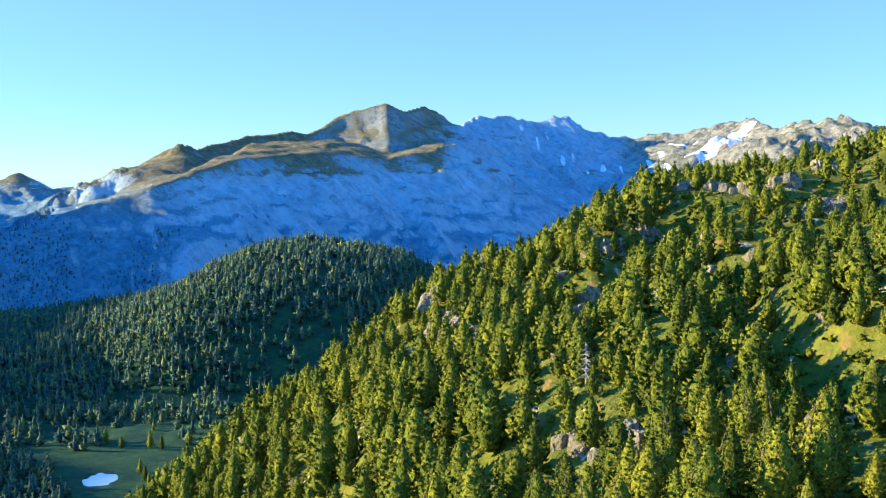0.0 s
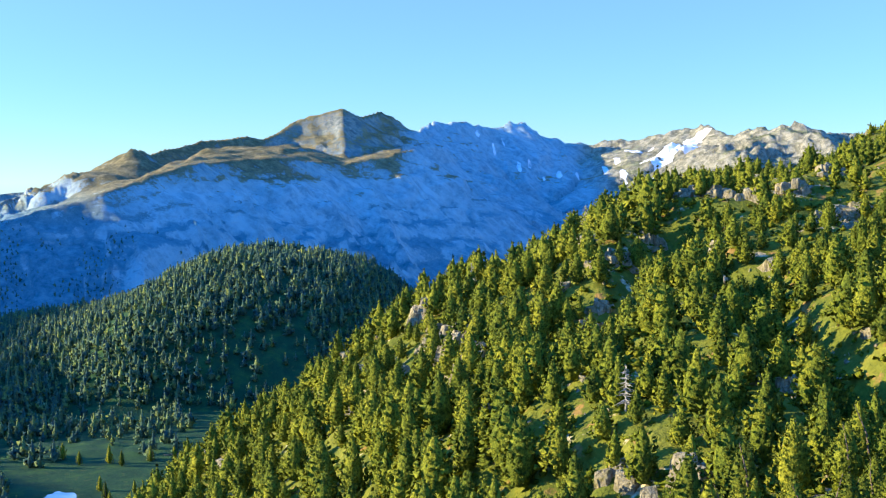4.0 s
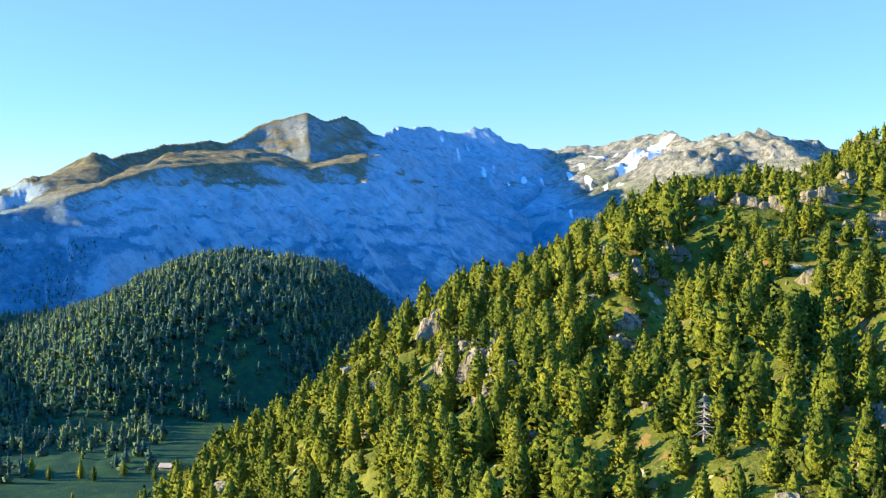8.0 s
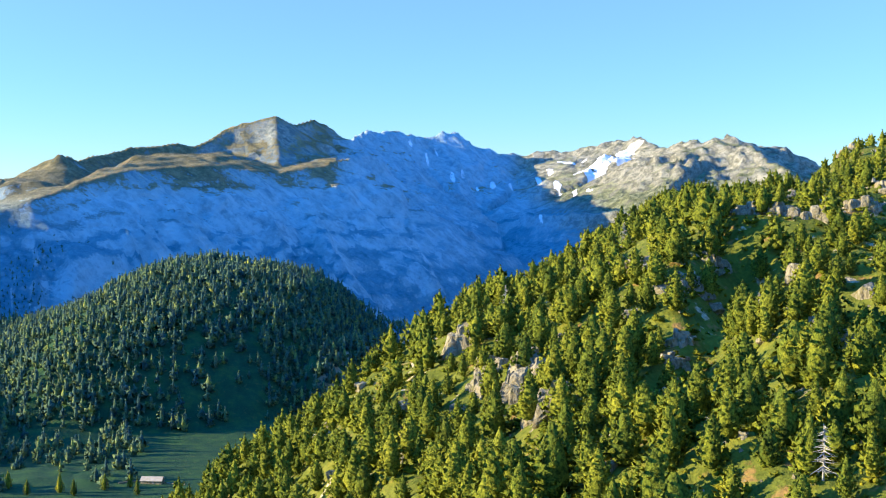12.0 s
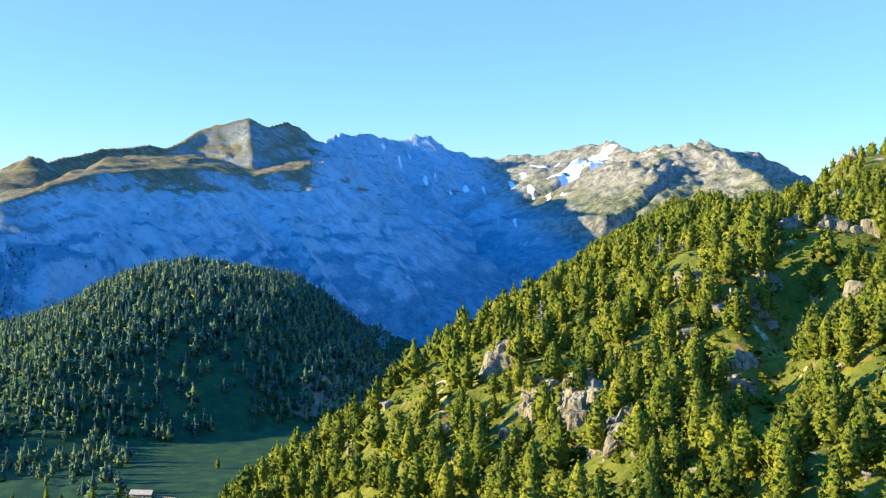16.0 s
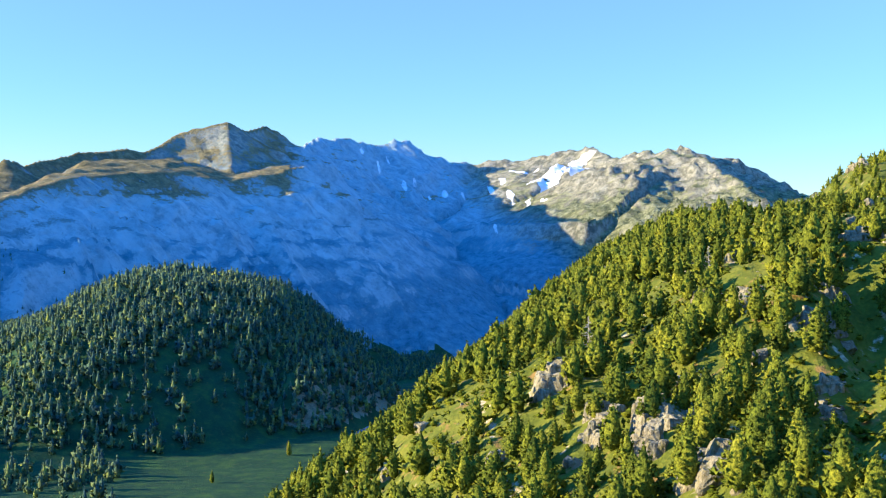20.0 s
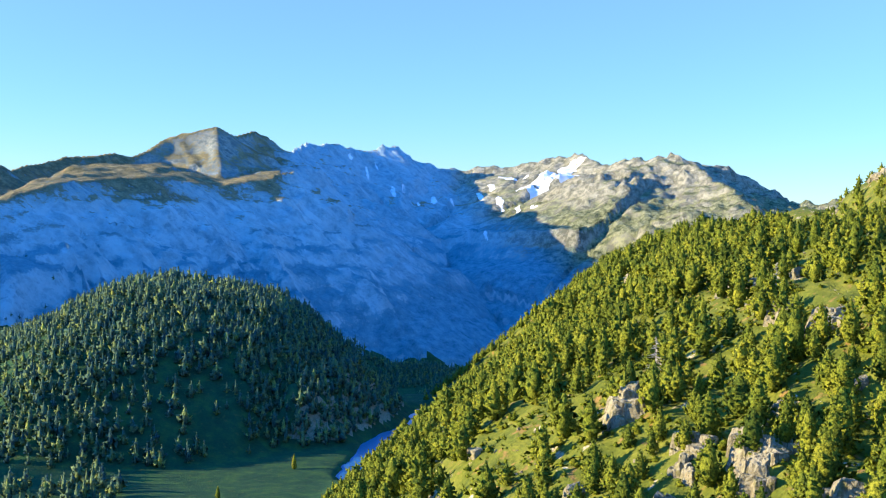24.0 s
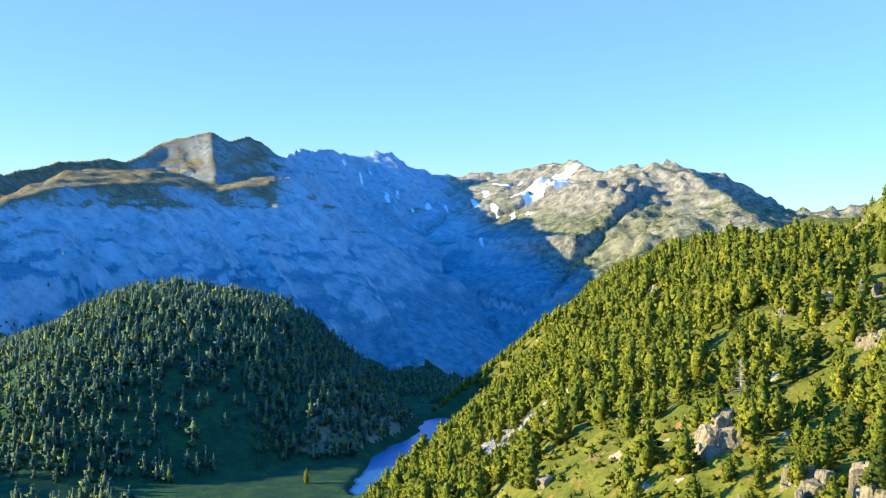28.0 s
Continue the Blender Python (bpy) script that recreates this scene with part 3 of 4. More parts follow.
def stem(tall, girth, sides=6):
    """A tapered, slightly bowed trunk with root flare."""
    f = np.array([0.0, 0.04, 0.3, 0.65, 0.95])
    r = girth * np.array([1.5, 1.05, 0.85, 0.5, 0.1])
    a = np.linspace(0, 2 * math.pi, sides, endpoint=False)
    aa, rr2 = np.meshgrid(a, r, indexing="ij")
    ff = np.meshgrid(a, f, indexing="ij")[1]
    v = np.stack([rr2 * np.cos(aa) + 0.15 * np.sin(3 * ff), rr2 * np.sin(aa) + 0.1 * np.sin(4 * ff), ff * tall - 0.6 * (ff == 0)], -1).reshape(-1, 3)
    k = np.arange(sides * 5).reshape(sides, 5)
    k2 = np.roll(k, -1, 0)
    q = np.stack([k[:, :-1], k2[:, :-1], k2[:, 1:], k[:, 1:]], -1).reshape(-1, 4)
    return v, q


def scatter(rng, count, box, keep, gap):
    """Places on the land within a box (x0, x1, y0, y1), at least gap apart, where keep(x, y) gives the chance."""
    x = rng.uniform(box[0], box[1], count)
    y = rng.uniform(box[2], box[3], count)
    ok = rng.uniform(0, 1, count) < keep(x, y)
    x, y = x[ok], y[ok]
    cells, out = {}, []
    for i in range(len(x)):
        cx, cy = int(x[i] // gap), int(y[i] // gap)
        if all((x[i] - x[j]) ** 2 + (y[i] - y[j]) ** 2 > gap * gap for dx in (-1, 0, 1) for dy in (-1, 0, 1) for j in cells.get((cx + dx, cy + dy), ())):
            cells.setdefault((cx, cy), []).append(i)
            out.append(i)
    return x[out], y[out]


def plant(name, rng, forms, x, y, sizes, mat, sink=0.3, lean=0.0):
    """One joined mesh of many plants or stones: forms is a list of (verts, triangles) or (verts, triangles, normals)."""
    z = height(x, y) - sink
    vs, ts, ns, base = [], [], [], 0
    kind = rng.integers(0, len(forms), len(x))
    for n, (v, t, *nrm) in enumerate(forms):
        i = np.where(kind == n)[0]
        if not len(i):
            continue
        a, s = rng.uniform(0, 6.283, len(i)), sizes[i]
        w = s * rng.uniform(0.85, 1.15, len(i))
        c, d = np.cos(a), np.sin(a)
        px = w[:, None] * (c[:, None] * v[None, :, 0] - d[:, None] * v[None, :, 1]) + x[i][:, None]
        py = w[:, None] * (d[:, None] * v[None, :, 0] + c[:, None] * v[None, :, 1]) + y[i][:, None]
        pz = s[:, None] * v[None, :, 2] + z[i][:, None]
        vs.append(np.stack([px, py, pz], -1).reshape(-1, 3))
        if nrm:
            nx, ny, nz = nrm[0].T
            ns.append(np.stack([c[:, None] * nx - d[:, None] * ny, d[:, None] * nx + c[:, None] * ny, np.broadcast_to(nz, (len(i), len(v)))], -1).reshape(-1, 3))
        ts.append((t[None] + (base + len(v) * np.arange(len(i)))[:, None, None]).reshape(-1, 3))
        base += len(i) * len(v)
    return raw(name, np.concatenate(vs), np.concatenate(ts), mat, None, "", mat not in (GRANITE, SCREE), np.concatenate(ns) if ns else None)


# outcrops on the near slope: x, y, width, height
OUTCROPS = [(-4, 448, 7, 11), (3, 379, 9, 11), (-5, 400, 5, 8), (5, 351, 11, 13), (16, 389, 5, 5), (53, 446, 11, 10), (51, 468, 8, 9), (80, 581, 6, 5),
            (143, 540, 12, 10), (143, 428, 16, 9), (152, 470, 12, 8), (175, 657, 9, 11), (118, 505, 12, 9), (118, 604, 7, 5), (37, 358, 5, 6),
            (65, 259, 9, 6), (36, 221, 8, 9), (25, 230, 6, 7), (44, 374, 6, 4),
            (22, 407, 6, 5), (75, 433, 11, 10), (59, 411, 9, 8), (96, 454, 14, 9), (258, 821, 14, 10), (25, 320, 7, 7), (48, 382, 6, 5), (150, 871, 10, 8),
            (-4, 447, 12, 14), (163, 931, 9, 8), (58, 711, 9, 7), (83, 585, 7, 7), (8, 391, 11, 9), (0, 407, 8, 8), (370, 1020, 9, 7),
            (353, 939, 22, 12), (390, 1143, 10, 10), (103, 449, 13, 10), (135, 411, 13, 11), (128, 444, 12, 8), (136, 428, 12, 9), (112, 441, 10, 10), (196, 745, 8, 7), (350, 996, 12, 10)]


def clear_of_rocks(x, y):
    ok = np.ones(x.shape)
    for ox, oy, w, h in OUTCROPS + [(30, 251, 2, 9)]:
        ok *= np.hypot((x - ox + 0.25 * w + 2), (y - oy + 0.5 * w + 5)) > 0.5 * w + 1.5
    return ok


def slope_wood(x, y):
    u = across(x, y)
    d = 1.0 - 0.66 * smooth(0.12, 0.32, fbm(x, y, 34, 3, 81)) - 0.75 * smooth(430, 470, y) * smooth(0.12, 0.3, fbm(x, 0.4 * y, 26, 2, 82)) * smooth(-60, -20, u)
    ravine = np.exp(-(((x - 80) / 11) ** 2)) * smooth(170, 230, y) * smooth(450, 400, y)
    t = np.clip(((x - 26) * 58 + (y - 318) * 112) / (58 ** 2 + 112 ** 2), 0, 1)
    gully = np.exp(-(((x - 26 - 58 * t) / 9) ** 2 + ((y - 318 - 112 * t) / 9) ** 2))
    d = d * (1 - 0.85 * ravine) * (1 - 0.85 * gully) * (1 - 0.5 * smooth(78, 125, u))
    d = d * (1 - 0.6 * smooth(460, 540, y) * smooth(20, 60, u) * smooth(-0.12, 0.12, fbm(x, y, 48, 2, 91)))   # open turf towards the shoulder
    d = d * (1 - 0.97 * (np.hypot((x - 10) / 24, (y - 700) / 54) < 1)) * (1 - 0.9 * (np.hypot((x - 68) / 14, (y - 782) / 62) < 1))
    return d * clear_of_rocks(x, y) * (height(x, y) > -203) * (u > np.where(y > 800, -172, -205)) * (u < np.where(y > 1180, 60, 300))


rng = np.random.default_rng(7)
tx, ty = scatter(rng, 44000, (-170, 380, -30, 1300), slope_wood, 6.4)
tall = (7.0 + 8.0 * rng.uniform(0, 1, len(tx)) ** 1.2) * (1.0 + 0.12 * value(tx / 60, ty / 60, 83)) * (1 - 0.22 * smooth(78, 125, across(tx, ty)))
NEAR = ((ty < 285) & (ty > 125)) | ((ty < 420) & (across(tx, ty) > -30) & (across(tx, ty) < 40))
order = np.argsort(np.hypot(tx + 40, ty - 100) + 1e6 * ~NEAR)
near_ids, rest = order[:300], order[300:]
near_forms = [(needle_crown(rng, 1.0, w, 230, 560), stem(1.0, 0.022)) for w in (0.29, 0.33, 0.37, 0.3, 0.39, 0.34, 0.28, 0.35)]
first = []
for (cv, ct, cn), (sv, sq) in near_forms:
    tree = tagged(new("pine_tree"), "tall mountain pine with ragged sunlit green crown on the slope", "tree", group="pines on the near slope")
    raw("crown", cv, ct, NEEDLES, tree, "", True, cn)
    raw("trunk", sv, sq, BARK, tree, "grey-brown scaly trunk")
    first.append(tree)
for n, i in enumerate(near_ids):
    s = float(tall[i])
    m = Matrix.LocRotScale((tx[i], ty[i], float(height(tx[i], ty[i])) - 0.2), Euler((rng.uniform(-0.04, 0.04), rng.uniform(-0.04, 0.04), rng.uniform(0, 6.28))), None)
    wide = float(rng.uniform(0.9, 1.15))
    if n < len(first):
        tree = first[n]
    else:
        tree = copy_thing(first[n % len(first)], Matrix())
    tree.matrix_basis = m @ Matrix.Diagonal((s * wide, s * wide, s, 1))

mid_forms = [needle_crown(rng, 1.0, w, 72, 130) for w in (0.29, 0.34, 0.38, 0.31, 0.36, 0.3)]
far_forms = [needle_crown(rng, 1.0, w, 8, 8, 0.05) for w in (0.25, 0.3, 0.34, 0.27)]
light_forms = [needle_crown(rng, 1.0, w, 26, 46) for w in (0.28, 0.33, 0.37, 0.3, 0.35)]
close = rest[(ty[rest] < 430) & (ty[rest] >= 110)]
distant = rest[((ty[rest] >= 430) | (ty[rest] < 110)) & (rng.uniform(0, 1, len(rest)) < 0.8)]
wood = plant("slope_pine_wood", rng, mid_forms, tx[close], ty[close], tall[close], WOOD_NEEDLES, 0.3)
tagged(wood, "dense sunlit mountain pine wood covering the steep slope", "forest", kind="stuff")
beyond = distant[ty[distant] > 720]
distant = distant[ty[distant] <= 720]
wood = plant("upper_pine_wood", rng, light_forms, tx[distant], ty[distant], 1.06 * tall[distant], WOOD_NEEDLES, 0.3)
tagged(wood, "sunlit pine wood further along the mountainside", "forest", kind="stuff")
thin_forms = [needle_crown(rng, 1.0, w, 15, 18) for w in (0.28, 0.33, 0.37, 0.3)]
wood = plant("shoulder_pine_wood", rng, thin_forms, tx[beyond], ty[beyond], 1.06 * tall[beyond], WOOD_NEEDLES, 0.3)
tagged(wood, "pine wood thinning towards the mountain's shoulder", "forest", kind="stuff")
ux, uy = scatter(rng, 9000, (40, 620, 1300, 1900), lambda x, y: (across(x, y) > -215) * (across(x, y) < 0) * (lake_distance(x, y) > 42), 8.0)
wood = plant("lakeside_pine_wood", rng, far_forms, ux, uy, 9 + 5 * rng.uniform(0, 1, len(ux)), WOOD_NEEDLES, 0.3)
tagged(wood, "pine wood on the valley side above the lake", "forest", kind="stuff")


# ---------------------------------------------------------------- woods further off
tiny_forms = [needle_crown(rng, 1.0, w, 4, 3, 0.02) for w in (0.2, 0.25)]


def knoll_wood(x, y):
    z = height(x, y)
    d = 0.95 - 0.75 * smooth(0.25, 0.4, fbm(x, y, 70, 3, 84))
    d = np.where(x + 0.12 * (1620 - y) > -60, 1.0, d)
    d = d * (1 - 0.95 * np.exp(-(((x + 115 + 0.15 * (y - 1150)) / 60) ** 2)) * smooth(1340, 1240, y))   # meadow tongue in front
    d = d * (1 - 0.9 * (np.hypot((x + 150) / 35, (y - 1600) / 40) < 1))
    d = d * np.where((x > -340) & (x < -170) & (y > 865) & (y < 985), 0.3, 1)   # open terraces by the hut
    return d * (z > LAKE_Z + 4) * (across(x, y) < -215) * (lake_distance(x, y) > 32) * ((x < 62) | (y < 1400)) * np.where(y < 1130, np.maximum(smooth(-250, -300, x + 0.25 * (y - 900)), 0.14 * smooth(-170, -220, x) * smooth(880, 930, y)), 1)


kx, ky = scatter(rng, 40000, (-760, 150, 880, 1700), lambda x, y: knoll_wood(x, y) * ((y < 1660) | (x > -120)), 6.7)
knoll = plant("knoll_wood", rng, far_forms, kx, ky, 8 + 9 * rng.uniform(0, 1, len(kx)), HAZY_NEEDLES, 0.5)
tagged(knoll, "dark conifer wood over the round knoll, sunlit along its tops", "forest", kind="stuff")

wx, wy = scatter(rng, 5000, (-620, -235, 480, 850), lambda x, y: smooth(-250, -290, x + 0.55 * (y - 790)) * (across(x, y) < -190), 7.5)
west = plant("valley_wood", rng, far_forms, wx, wy, 9 + 6 * rng.uniform(0, 1, len(wx)), HAZY_NEEDLES, 0.5)
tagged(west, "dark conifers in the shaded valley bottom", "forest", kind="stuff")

sx, sy = scatter(rng, 9000, (80, 640, 1480, 2150), lambda x, y: (crest(x, y, DARK_SPUR, 0.6)[1] < 60) * (x > 178), 8.0)
spur = plant("spur_wood", rng, tiny_forms, sx, sy, 11 + 6 * rng.uniform(0, 1, len(sx)), HAZY_NEEDLES, 0.5)
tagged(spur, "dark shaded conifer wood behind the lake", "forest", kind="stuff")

ox, oy = scatter(rng, 5000, (60, 560, 2380, 2760), lambda x, y: (crest(x, y, FAR_WOOD, 0.22)[1] < 130) * (y < 2650), 7.5)
lit = plant("outlying_wood", rng, tiny_forms, ox, oy, 12 + 7 * rng.uniform(0, 1, len(ox)), HAZY_NEEDLES, 0.5)
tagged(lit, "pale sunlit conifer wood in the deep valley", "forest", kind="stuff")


def range_wood(x, y):
    z = height(x, y)
    return smooth(-60, -190, z + 60 * fbm(x, y, 260, 3, 86)) * smooth(0.15, -0.1, fbm(x, y, 90, 3, 87)) * smooth(1750, 1950, y)


hx, hy = scatter(rng, 22000, (-1250, -430, 1750, 2700), range_wood, 8.0)
foot = plant("mountain_foot_wood", rng, tiny_forms, hx, hy, 5 + 4 * rng.uniform(0, 1, len(hx)), HAZY_NEEDLES, 0.5)
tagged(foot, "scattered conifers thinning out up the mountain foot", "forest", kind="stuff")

# lone conifers in the meadow
lone_form = (needle_crown(rng, 1.0, 0.22, 60, 120, 0.04), stem(1.0, 0.02))
lone = None
for x, y, h in ((-262, 905, 13), (-246, 890, 11), (-225, 893, 14), (-214, 884, 12), (-196, 898, 12), (-180, 905, 10), (-212, 812, 11), (-203, 790, 12), (-196, 772, 10), (-188, 806, 9), (-172, 884, 11), (-275, 792, 9), (-120, 1010, 10), (-60, 1120, 13)):
    if lone is None:
        tree = tagged(new("meadow_conifer"), "lone dark green conifer standing in the valley meadow", "tree", group="conifers in the meadow")
        raw("crown", *lone_form[0][:2], NEEDLES, tree, "", True, lone_form[0][2])
        raw("trunk", *lone_form[1], BARK, tree, "thin brown trunk")
        lone = tree
    else:
        tree = copy_thing(lone, Matrix())
    tree.matrix_basis = Matrix.LocRotScale((x, y, float(height(x, y)) - 0.2), Euler((0, 0, x)), (h, h, h))

# ---------------------------------------------------------------- rocks
def boulder_form(rng, cuts):
    """A broken stone: the hull of a few corners."""
    bm = bmesh.new()
    for _ in range(cuts):
        p = Vector(rng.normal(0, 1, 3)).normalized()
        bm.verts.new(p * float(rng.uniform(0.8, 1.05)))
    bmesh.ops.convex_hull(bm, input=bm.verts)
    loose = [v for v in bm.verts if not v.link_faces]
    bmesh.ops.delete(bm, geom=loose, context="VERTS")
    return bm


def rock_block(rng):
    """One angular block: the hull of jittered box corners with chipped edges and rough faces."""
    bm = bmesh.new()
    for cx in (-1, 1):
        for cy in (-1, 1):
            for cz in (-1, 1):
                p = Vector((cx, cy, cz)) * 0.8 + Vector(rng.uniform(-0.3, 0.3, 3))
                bm.verts.new(p)
                bm.verts.new(p + 0.35 * Vector(rng.uniform(-1, 1, 3)))
    bmesh.ops.convex_hull(bm, input=bm.verts)
    bmesh.ops.delete(bm, geom=[v for v in bm.verts if not v.link_faces], context="VERTS")
    bmesh.ops.triangulate(bm, faces=bm.faces)
    bmesh.ops.subdivide_edges(bm, edges=bm.edges, cuts=3, use_grid_fill=True)
    bmesh.ops.smooth_vert(bm, verts=bm.verts, factor=0.5, use_axis_x=True, use_axis_y=True, use_axis_z=True)
    shift = Vector(rng.uniform(-9, 9, 3))
    for v in bm.verts:
        v.co += 0.13 * noise.noise_vector(v.co * 1.5 + shift) + 0.09 * noise.noise_vector(v.co * 4 + shift)
    return bm


def block(name, rng, mat):
    bm = rock_block(rng)
    me = bpy.data.meshes.new(name)
    bm.to_mesh(me)
    bm.free()
    me.materials.append(mat)
    return me


def downhill(x, y):
    """The direction in plan in which the slope falls, and how steeply."""
    gx = float(height(x + 4, y) - height(x - 4, y)) / 8
    gy = float(height(x, y + 4) - height(x, y - 4)) / 8
    g = math.hypot(gx, gy) + 1e-6
    return -gx / g, -gy / g, g


crag_meshes = [block("rock_block", rng, GRANITE) for _ in range(9)]
for n, (x, y, w, h) in enumerate(OUTCROPS):
    crag = tagged(new("rock_outcrop"), "pale granite crag with steep broken faces on the wooded slope", "rock", group="crags on the near slope")
    z0 = float(height(x, y))
    if across(np.array(x), np.array(y)) > 70:
        w, h = 0.7 * w, 0.75 * h
    w, h = 0.93 * w, 0.93 * h
    crag.location = (x, y, z0)
    ox, oy, g = downhill(x, y)
    turn = math.atan2(oy, ox)
    count = 7 + int(w > 7) * 3 + int(w > 11) * 4
    for k in range(count):
        # a broken wall along the contour: high blocks behind, lower ones spilling in front
        side = (k / (count - 1) - 0.5) * 1.15 * w + float(rng.uniform(-0.08, 0.08)) * w
        front = float(rng.uniform(-0.25, 0.3)) * w * (1 if k % 3 else 1.5)
        dx, dy = ox * front - oy * side, oy * front + ox * side
        rise = h * float(rng.uniform(0.4, 0.7)) * (1 - 0.45 * abs(side) / (0.6 * w)) * (0.62 if k % 3 == 0 else 1)
        wide, deep = w * float(rng.uniform(0.18, 0.34)), w * float(rng.uniform(0.16, 0.28))
        low = float(height(x + dx, y + dy)) - z0
        ob = new("rock_block", crag_meshes[(n * 5 + k) % 9])
        ob.parent = crag
        ob.matrix_basis = Matrix.LocRotScale((dx, dy, low + 0.05 * rise), Euler((float(rng.uniform(-0.12, 0.12)), float(rng.uniform(-0.3, -0.05)), turn + float(rng.uniform(-0.35, 0.35)))), (deep, wide, rise))

boulder_meshes = [block("boulder", rng, GRANITE) for _ in range(6)]
bx, by = scatter(rng, 2600, (-80, 260, 150, 700), lambda x, y: np.clip(0.06 + 0.25 * smooth(0.0, 0.5, fbm(x, y, 40, 3, 88)) + 0.25 * smooth(100, 180, across(x, y)) + 0.7 * np.exp(-(((x - 80) / 12) ** 2)) * smooth(450, 400, y), 0, 1) * (across(x, y) > -80), 3.0)
size = 0.8 + 2.4 * rng.uniform(0, 1, len(bx)) ** 2.7
keep = np.argsort(-size / np.hypot(bx, by))[:260]
for n, i in enumerate(keep):
    ob = tagged(new("boulder", boulder_meshes[n % 6]), "weathered pale granite boulder lying on the grassy slope", "rock", group="boulders on the near slope")
    k = float(size[i])
    ob.matrix_basis = Matrix.LocRotScale((bx[i], by[i], float(height(bx[i], by[i])) - 0.1 * k), Euler(rng.uniform(0, 6.28, 3)), (k * 1.2, k, k * 0.85))

stone_forms = []
for _ in range(4):
    bm = boulder_form(rng, 9)
    bmesh.ops.triangulate(bm, faces=bm.faces)
    bm.verts.index_update()
    stone_forms.append((np.array([v.co[:] for v in bm.verts]), np.array([[v.index for v in f.verts] for f in bm.faces])))
    bm.free()
sx, sy = scatter(rng, 12000, (-10, 85, 695, 850), lambda x, y: (np.minimum(np.hypot((x - 14) / 19, (y - 726) / 26), np.hypot((x - 72) / 8, (y - 808) / 32)) + 0.2 * fbm(x, y, 20, 3, 77) < 1.05) * 0.8, 0.7)
screes = plant("scree_stones", rng, stone_forms, sx, sy, 0.35 + 0.8 * rng.uniform(0, 1, len(sx)) ** 3, SCREE, 0.0)
tagged(screes, "pale scree of broken stones down the slope", "scree", kind="stuff")
sx, sy = scatter(rng, 9000, (-100, 260, 140, 700), lambda x, y: np.clip(fbm(x, y, 26, 3, 89) + 0.2 + 0.3 * smooth(90, 180, across(x, y)), 0, 1) * (across(x, y) > -90), 1.5)
loose = plant("loose_stones", rng, stone_forms, sx, sy, 0.25 + 0.7 * rng.uniform(0, 1, len(sx)) ** 2, GRANITE, 0.05)
tagged(loose, "small pale stones strewn over the grassy slope", "stones", kind="stuff")

# low shrubs between the trees
def shrub_form(rng):
    v, t, nrm = needle_crown(rng, 1.0, 1.0, 3, 2, 0.0)
    return v * np.array([1.0, 1.0, 0.62]), t, nrm


SHRUB = make_leaf("shrub_leaves", (0.07, 0.1, 0.008), (0.16, 0.18, 0.01), (0.28, 0.25, 0.018), False)
shrub_forms = [shrub_form(rng) for _ in range(4)]
sx, sy = scatter(rng, 27000, (-110, 300, 130, 720), lambda x, y: np.clip(0.85 + 0.8 * fbm(x, y, 22, 3, 90), 0, 0.97) * (across(x, y) > np.where(y > 440, -40, -150)) * (across(x, y) < 230) * np.where(y > 450, 0.55, 1), 1.95)
shrubs = plant("low_shrubs", rng, shrub_forms, sx, sy, 0.8 + 2.2 * rng.uniform(0, 1, len(sx)) ** 2, SHRUB, 0.1)
tagged(shrubs, "low green juniper and alpenrose shrubs on the slope", "shrubs", kind="stuff")


# ---------------------------------------------------------------- dead pine
def dead_pine(x, y, h):
    tree = tagged(new("dead_pine"), "bare silver-grey dead pine with broken branches on the slope", "tree", group="dead pines on the near slope")
    raw("trunk", *stem(h, 0.2), DEAD_WOOD, tree)
    for n in range(64):
        f = 0.15 + 0.82 * n / 64
        a, ln = rng.uniform(0, 6.28), ((1 - f) * 0.36 * h + 0.5) * rng.uniform(0.6, 1.15)
        o = np.array([math.cos(a), math.sin(a), rng.uniform(-0.35, 0.15)])
        t = np.array([-o[1], o[0], 0])
        u = np.cross(o, t)
        p = np.array([0, 0, f * h])
        tip = p + o * ln + np.array([0, 0, -0.1 * ln])
        v = [p + 0.1 * t, p - 0.07 * t + 0.09 * u, p - 0.07 * t - 0.09 * u, tip]
        raw("branch", v, [(0, 1, 3), (1, 2, 3), (2, 0, 3)], DEAD_WOOD, tree)
    tree.location = (x, y, float(height(x, y)) - 0.2)


dead_pine(30, 250, 9.5)
dead_pine(66, 372, 8)
dead_pine(62, 495, 12)
dead_pine(15, 475, 11)


# ---------------------------------------------------------------- stone hut with its yard
def box_mesh(sx, sy, sz, base=0.0):
    bm = bmesh.new()
    bmesh.ops.create_cube(bm, size=1)
    bmesh.ops.scale(bm, vec=(sx, sy, sz), verts=bm.verts)
    bmesh.ops.translate(bm, vec=(0, 0, base + sz / 2), verts=bm.verts)
    bmesh.ops.bevel(bm, geom=bm.edges, offset=0.05, segments=1, affect="EDGES")
    return bm


ROOF = make_rock("roof_slabs", (0.34, 0.26, 0.17), (0.5, 0.4, 0.27), (0.64, 0.54, 0.39), (0.4, 0.32, 0.2), 0.3, 0.1)
hut = tagged(new("stone_hut"), "low stone herdsman's hut with a pale slab roof in the meadow", "hut")
part("wall", box_mesh(13, 6, 2.6, -0.6), GRANITE, hut)
bm = bmesh.new()
ends = [[bm.verts.new((x, y, z)) for y, z in ((-3.5, 1.9), (0, 4.0), (3.5, 1.9), (3.5, 1.65), (0, 3.7), (-3.5, 1.65))] for x in (-6.9, 6.9)]
for k in range(6):
    bm.faces.new((ends[0][k], ends[0][(k + 1) % 6], ends[1][(k + 1) % 6], ends[1][k]))
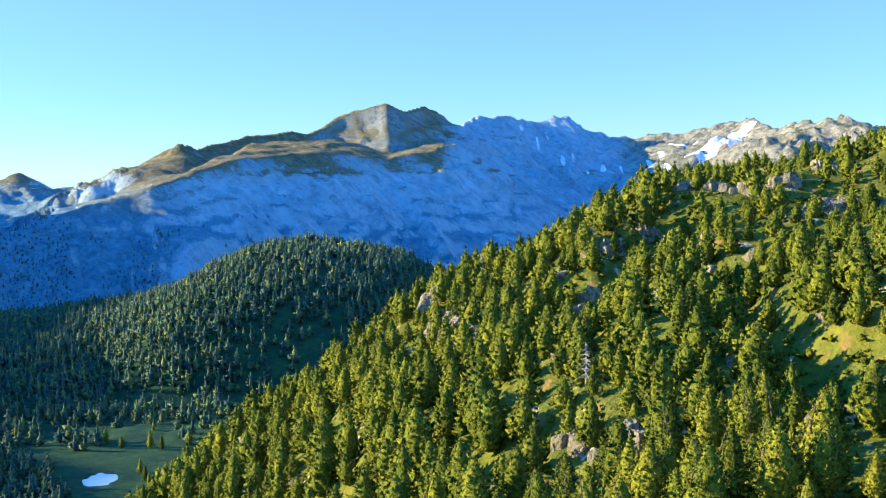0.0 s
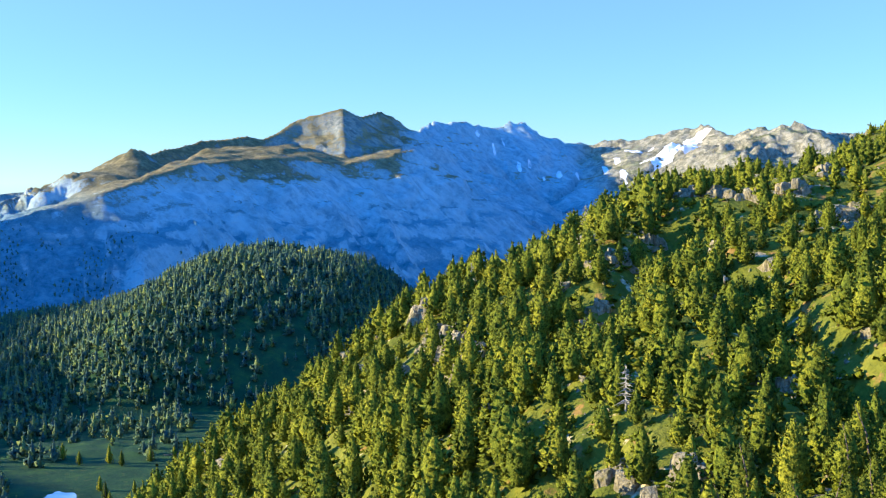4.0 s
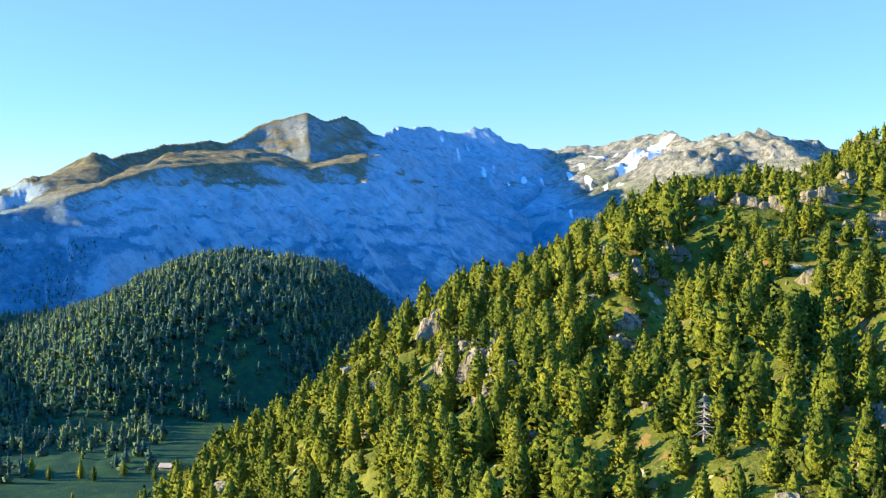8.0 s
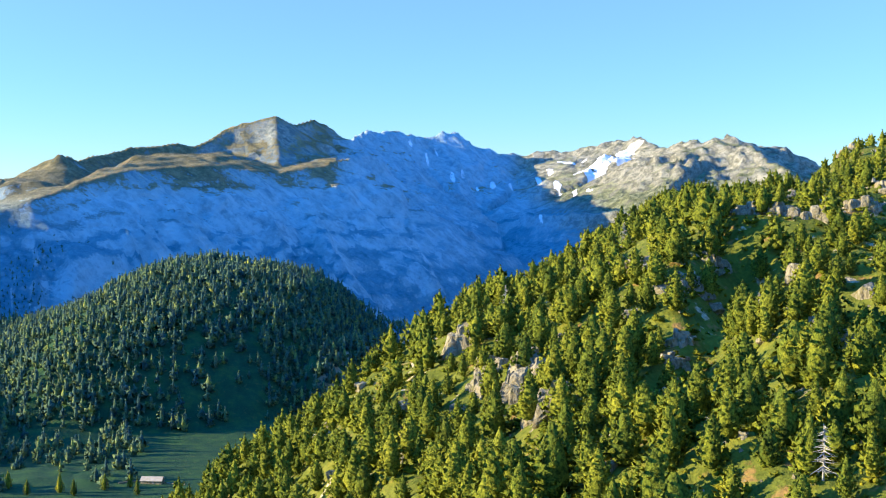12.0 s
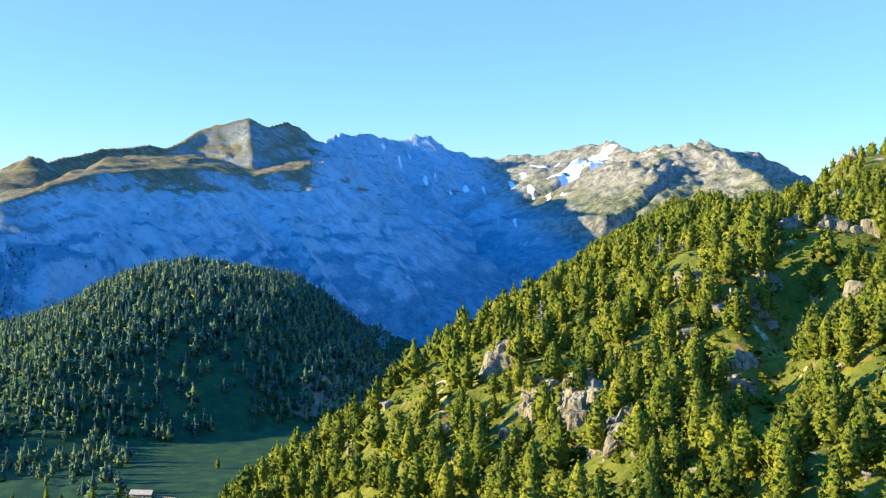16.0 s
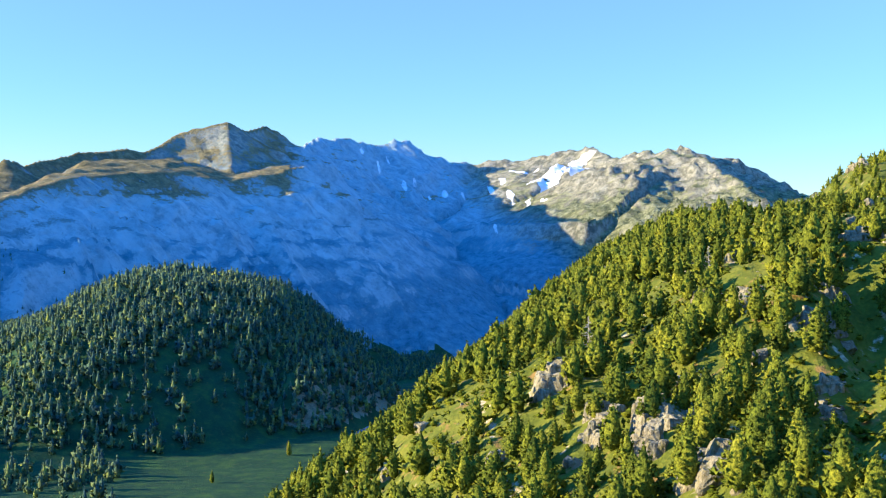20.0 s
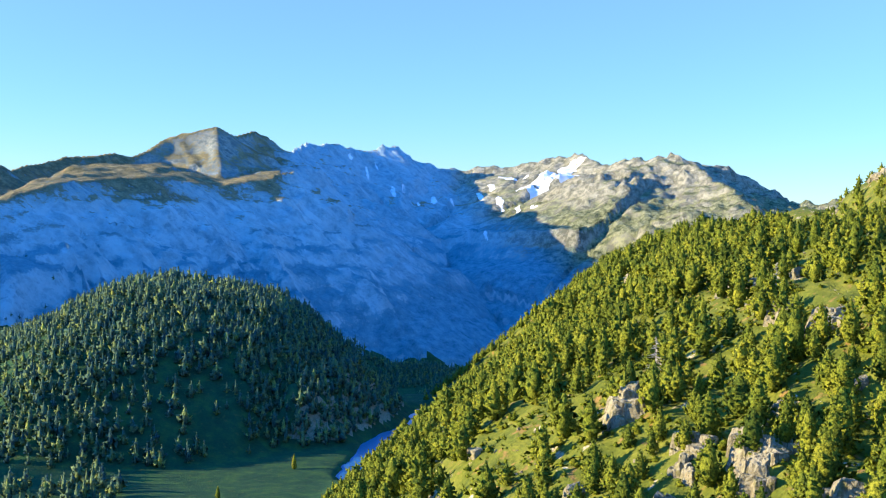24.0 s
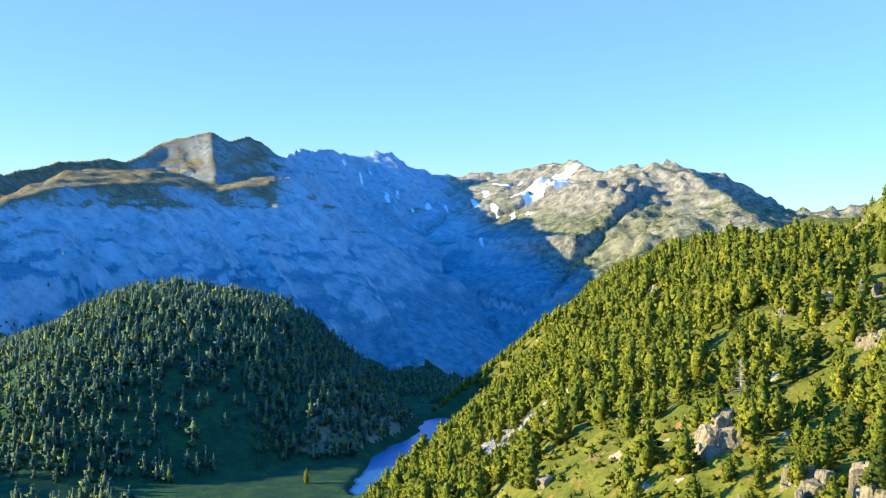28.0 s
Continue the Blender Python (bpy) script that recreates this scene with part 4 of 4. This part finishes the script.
bm.faces.new(ends[0][::-1])
bm.faces.new(ends[1])
bmesh.ops.recalc_face_normals(bm, faces=bm.faces)
part("roof", bm, ROOF, hut)
bm = box_mesh(1.0, 0.16, 1.7, -0.2)
bmesh.ops.translate(bm, vec=(1.5, -3.03, 0), verts=bm.verts)
part("door", bm, DEAD_WOOD, hut, "grey plank door")
hut.matrix_basis = pose(-166, 915, float(height(-166, 915)) + 0.2, 0, 0, -12) @ Matrix.Scale(1.15, 4)
for x, y, ln, turn in ((-182, 917, 16, 18), (-150, 909, 16, -22)):
    wall = tagged(part("yard_wall", box_mesh(ln, 0.8, 1.6, -0.7), GRANITE), "low dry-stone yard wall beside the hut", "wall", group="yard walls")
    wall.matrix_basis = pose(x, y, float(height(x, y)), 0, 0, turn)

# ---------------------------------------------------------------- old snow on the high range
A0 = int(np.argmin(np.abs(az + 32)))
R0 = int(np.argmin(np.abs(rr - 2400)))


def on_ground(x, y):
    """Height of the ground sheet itself, between its corners."""
    u = (np.degrees(np.arctan2(x - CX, y - CY)) + 32) / 0.19
    v = (np.hypot(x - CX, y - CY) - 2400) / 10
    i, j = np.floor(u).astype(int), np.floor(v).astype(int)
    u, v, i, j = u - i, v - j, i + A0, j + R0
    return (GZ[i, j] * (1 - u) + GZ[i + 1, j] * u) * (1 - v) + (GZ[i, j + 1] * (1 - u) + GZ[i + 1, j + 1] * u) * v


def snow_patch(cx, cy, rx, ry, turn, seed):
    """A thin sheet of snow laid over the ground within a ragged oval."""
    c, s = math.cos(radians(turn)), math.sin(radians(turn))
    gx, gy = np.meshgrid(np.arange(-1.7 * rx, 1.7 * rx, 2.6), np.arange(-1.7 * ry, 1.7 * ry, 2.6), indexing="ij")
    x, y = cx + gx * c - gy * s, cy + gx * s + gy * c
    k = np.arange(gx.size).reshape(gx.shape)
    q = np.stack([k[:-1, :-1], k[1:, :-1], k[1:, 1:], k[:-1, 1:]], -1).reshape(-1, 4)
    edge = (np.hypot(gx / (0.8 * rx), gy / (1.1 * ry)) + 1.1 * fbm(x, y, 34, 4, seed)).ravel()[q].max(1)
    q = q[edge < 0.95]
    # keep the one connected field round its middle
    by_corner = {}
    for i, c in enumerate(q):
        for v in c:
            by_corner.setdefault(v, []).append(i)
    best, seen = [], set()
    for i in range(len(q)):
        if i in seen:
            continue
        stack, field = [i], []
        seen.add(i)
        while stack:
            j = stack.pop()
            field.append(j)
            for v in q[j]:
                for o in by_corner[v]:
                    if o not in seen:
                        seen.add(o)
                        stack.append(o)
        if len(field) > len(best):
            best = field
    if len(best) < 4:
        return
    q = q[sorted(best)]
    used, q = np.unique(q, return_inverse=True)
    ob = raw("snowfield", np.stack([x.ravel()[used], y.ravel()[used], on_ground(x, y).ravel()[used] + 1.3], -1), q.reshape(-1, 4), SNOW)
    ob.data.polygons.foreach_set("use_smooth", np.ones(len(ob.data.polygons), bool))
    tagged(ob, "old white snowfield lying in a hollow of the range", "snow", group="snowfields on the range")


for k, row in enumerate(((1010, 4295, 92, 125, -40), (1090, 4350, 44, 60, -40), (925, 4215, 24, 50, -20), (773, 4420, 20, 55, 10), (801, 4203, 30, 45, 0), (835, 4089, 26, 40, 0), (838, 3899, 16, 40, 0),
                         (669, 4427, 18, 30, 0), (707, 3771, 10, 34, 0), (644, 3714, 8, 36, 0), (410, 4553, 7, 50, 10), (432, 4465, 8, 50, 12), (450, 4420, 14, 30, 0), (539, 4399, 14, 24, 0),
                         (304, 4546, 20, 24, 0), (363, 4510, 12, 34, 0), (899, 4508, 34, 60, 20), (822, 4452, 22, 40, 0), (492, 4444, 14, 26, 0), (600, 4420, 20, 24, 0), (960, 4460, 30, 70, -30))):
    cx, cy, rx, ry, turn = row
    snow_patch(cx, cy, rx * (1.0 if k < 2 else 0.62), ry, turn, 100 + k)
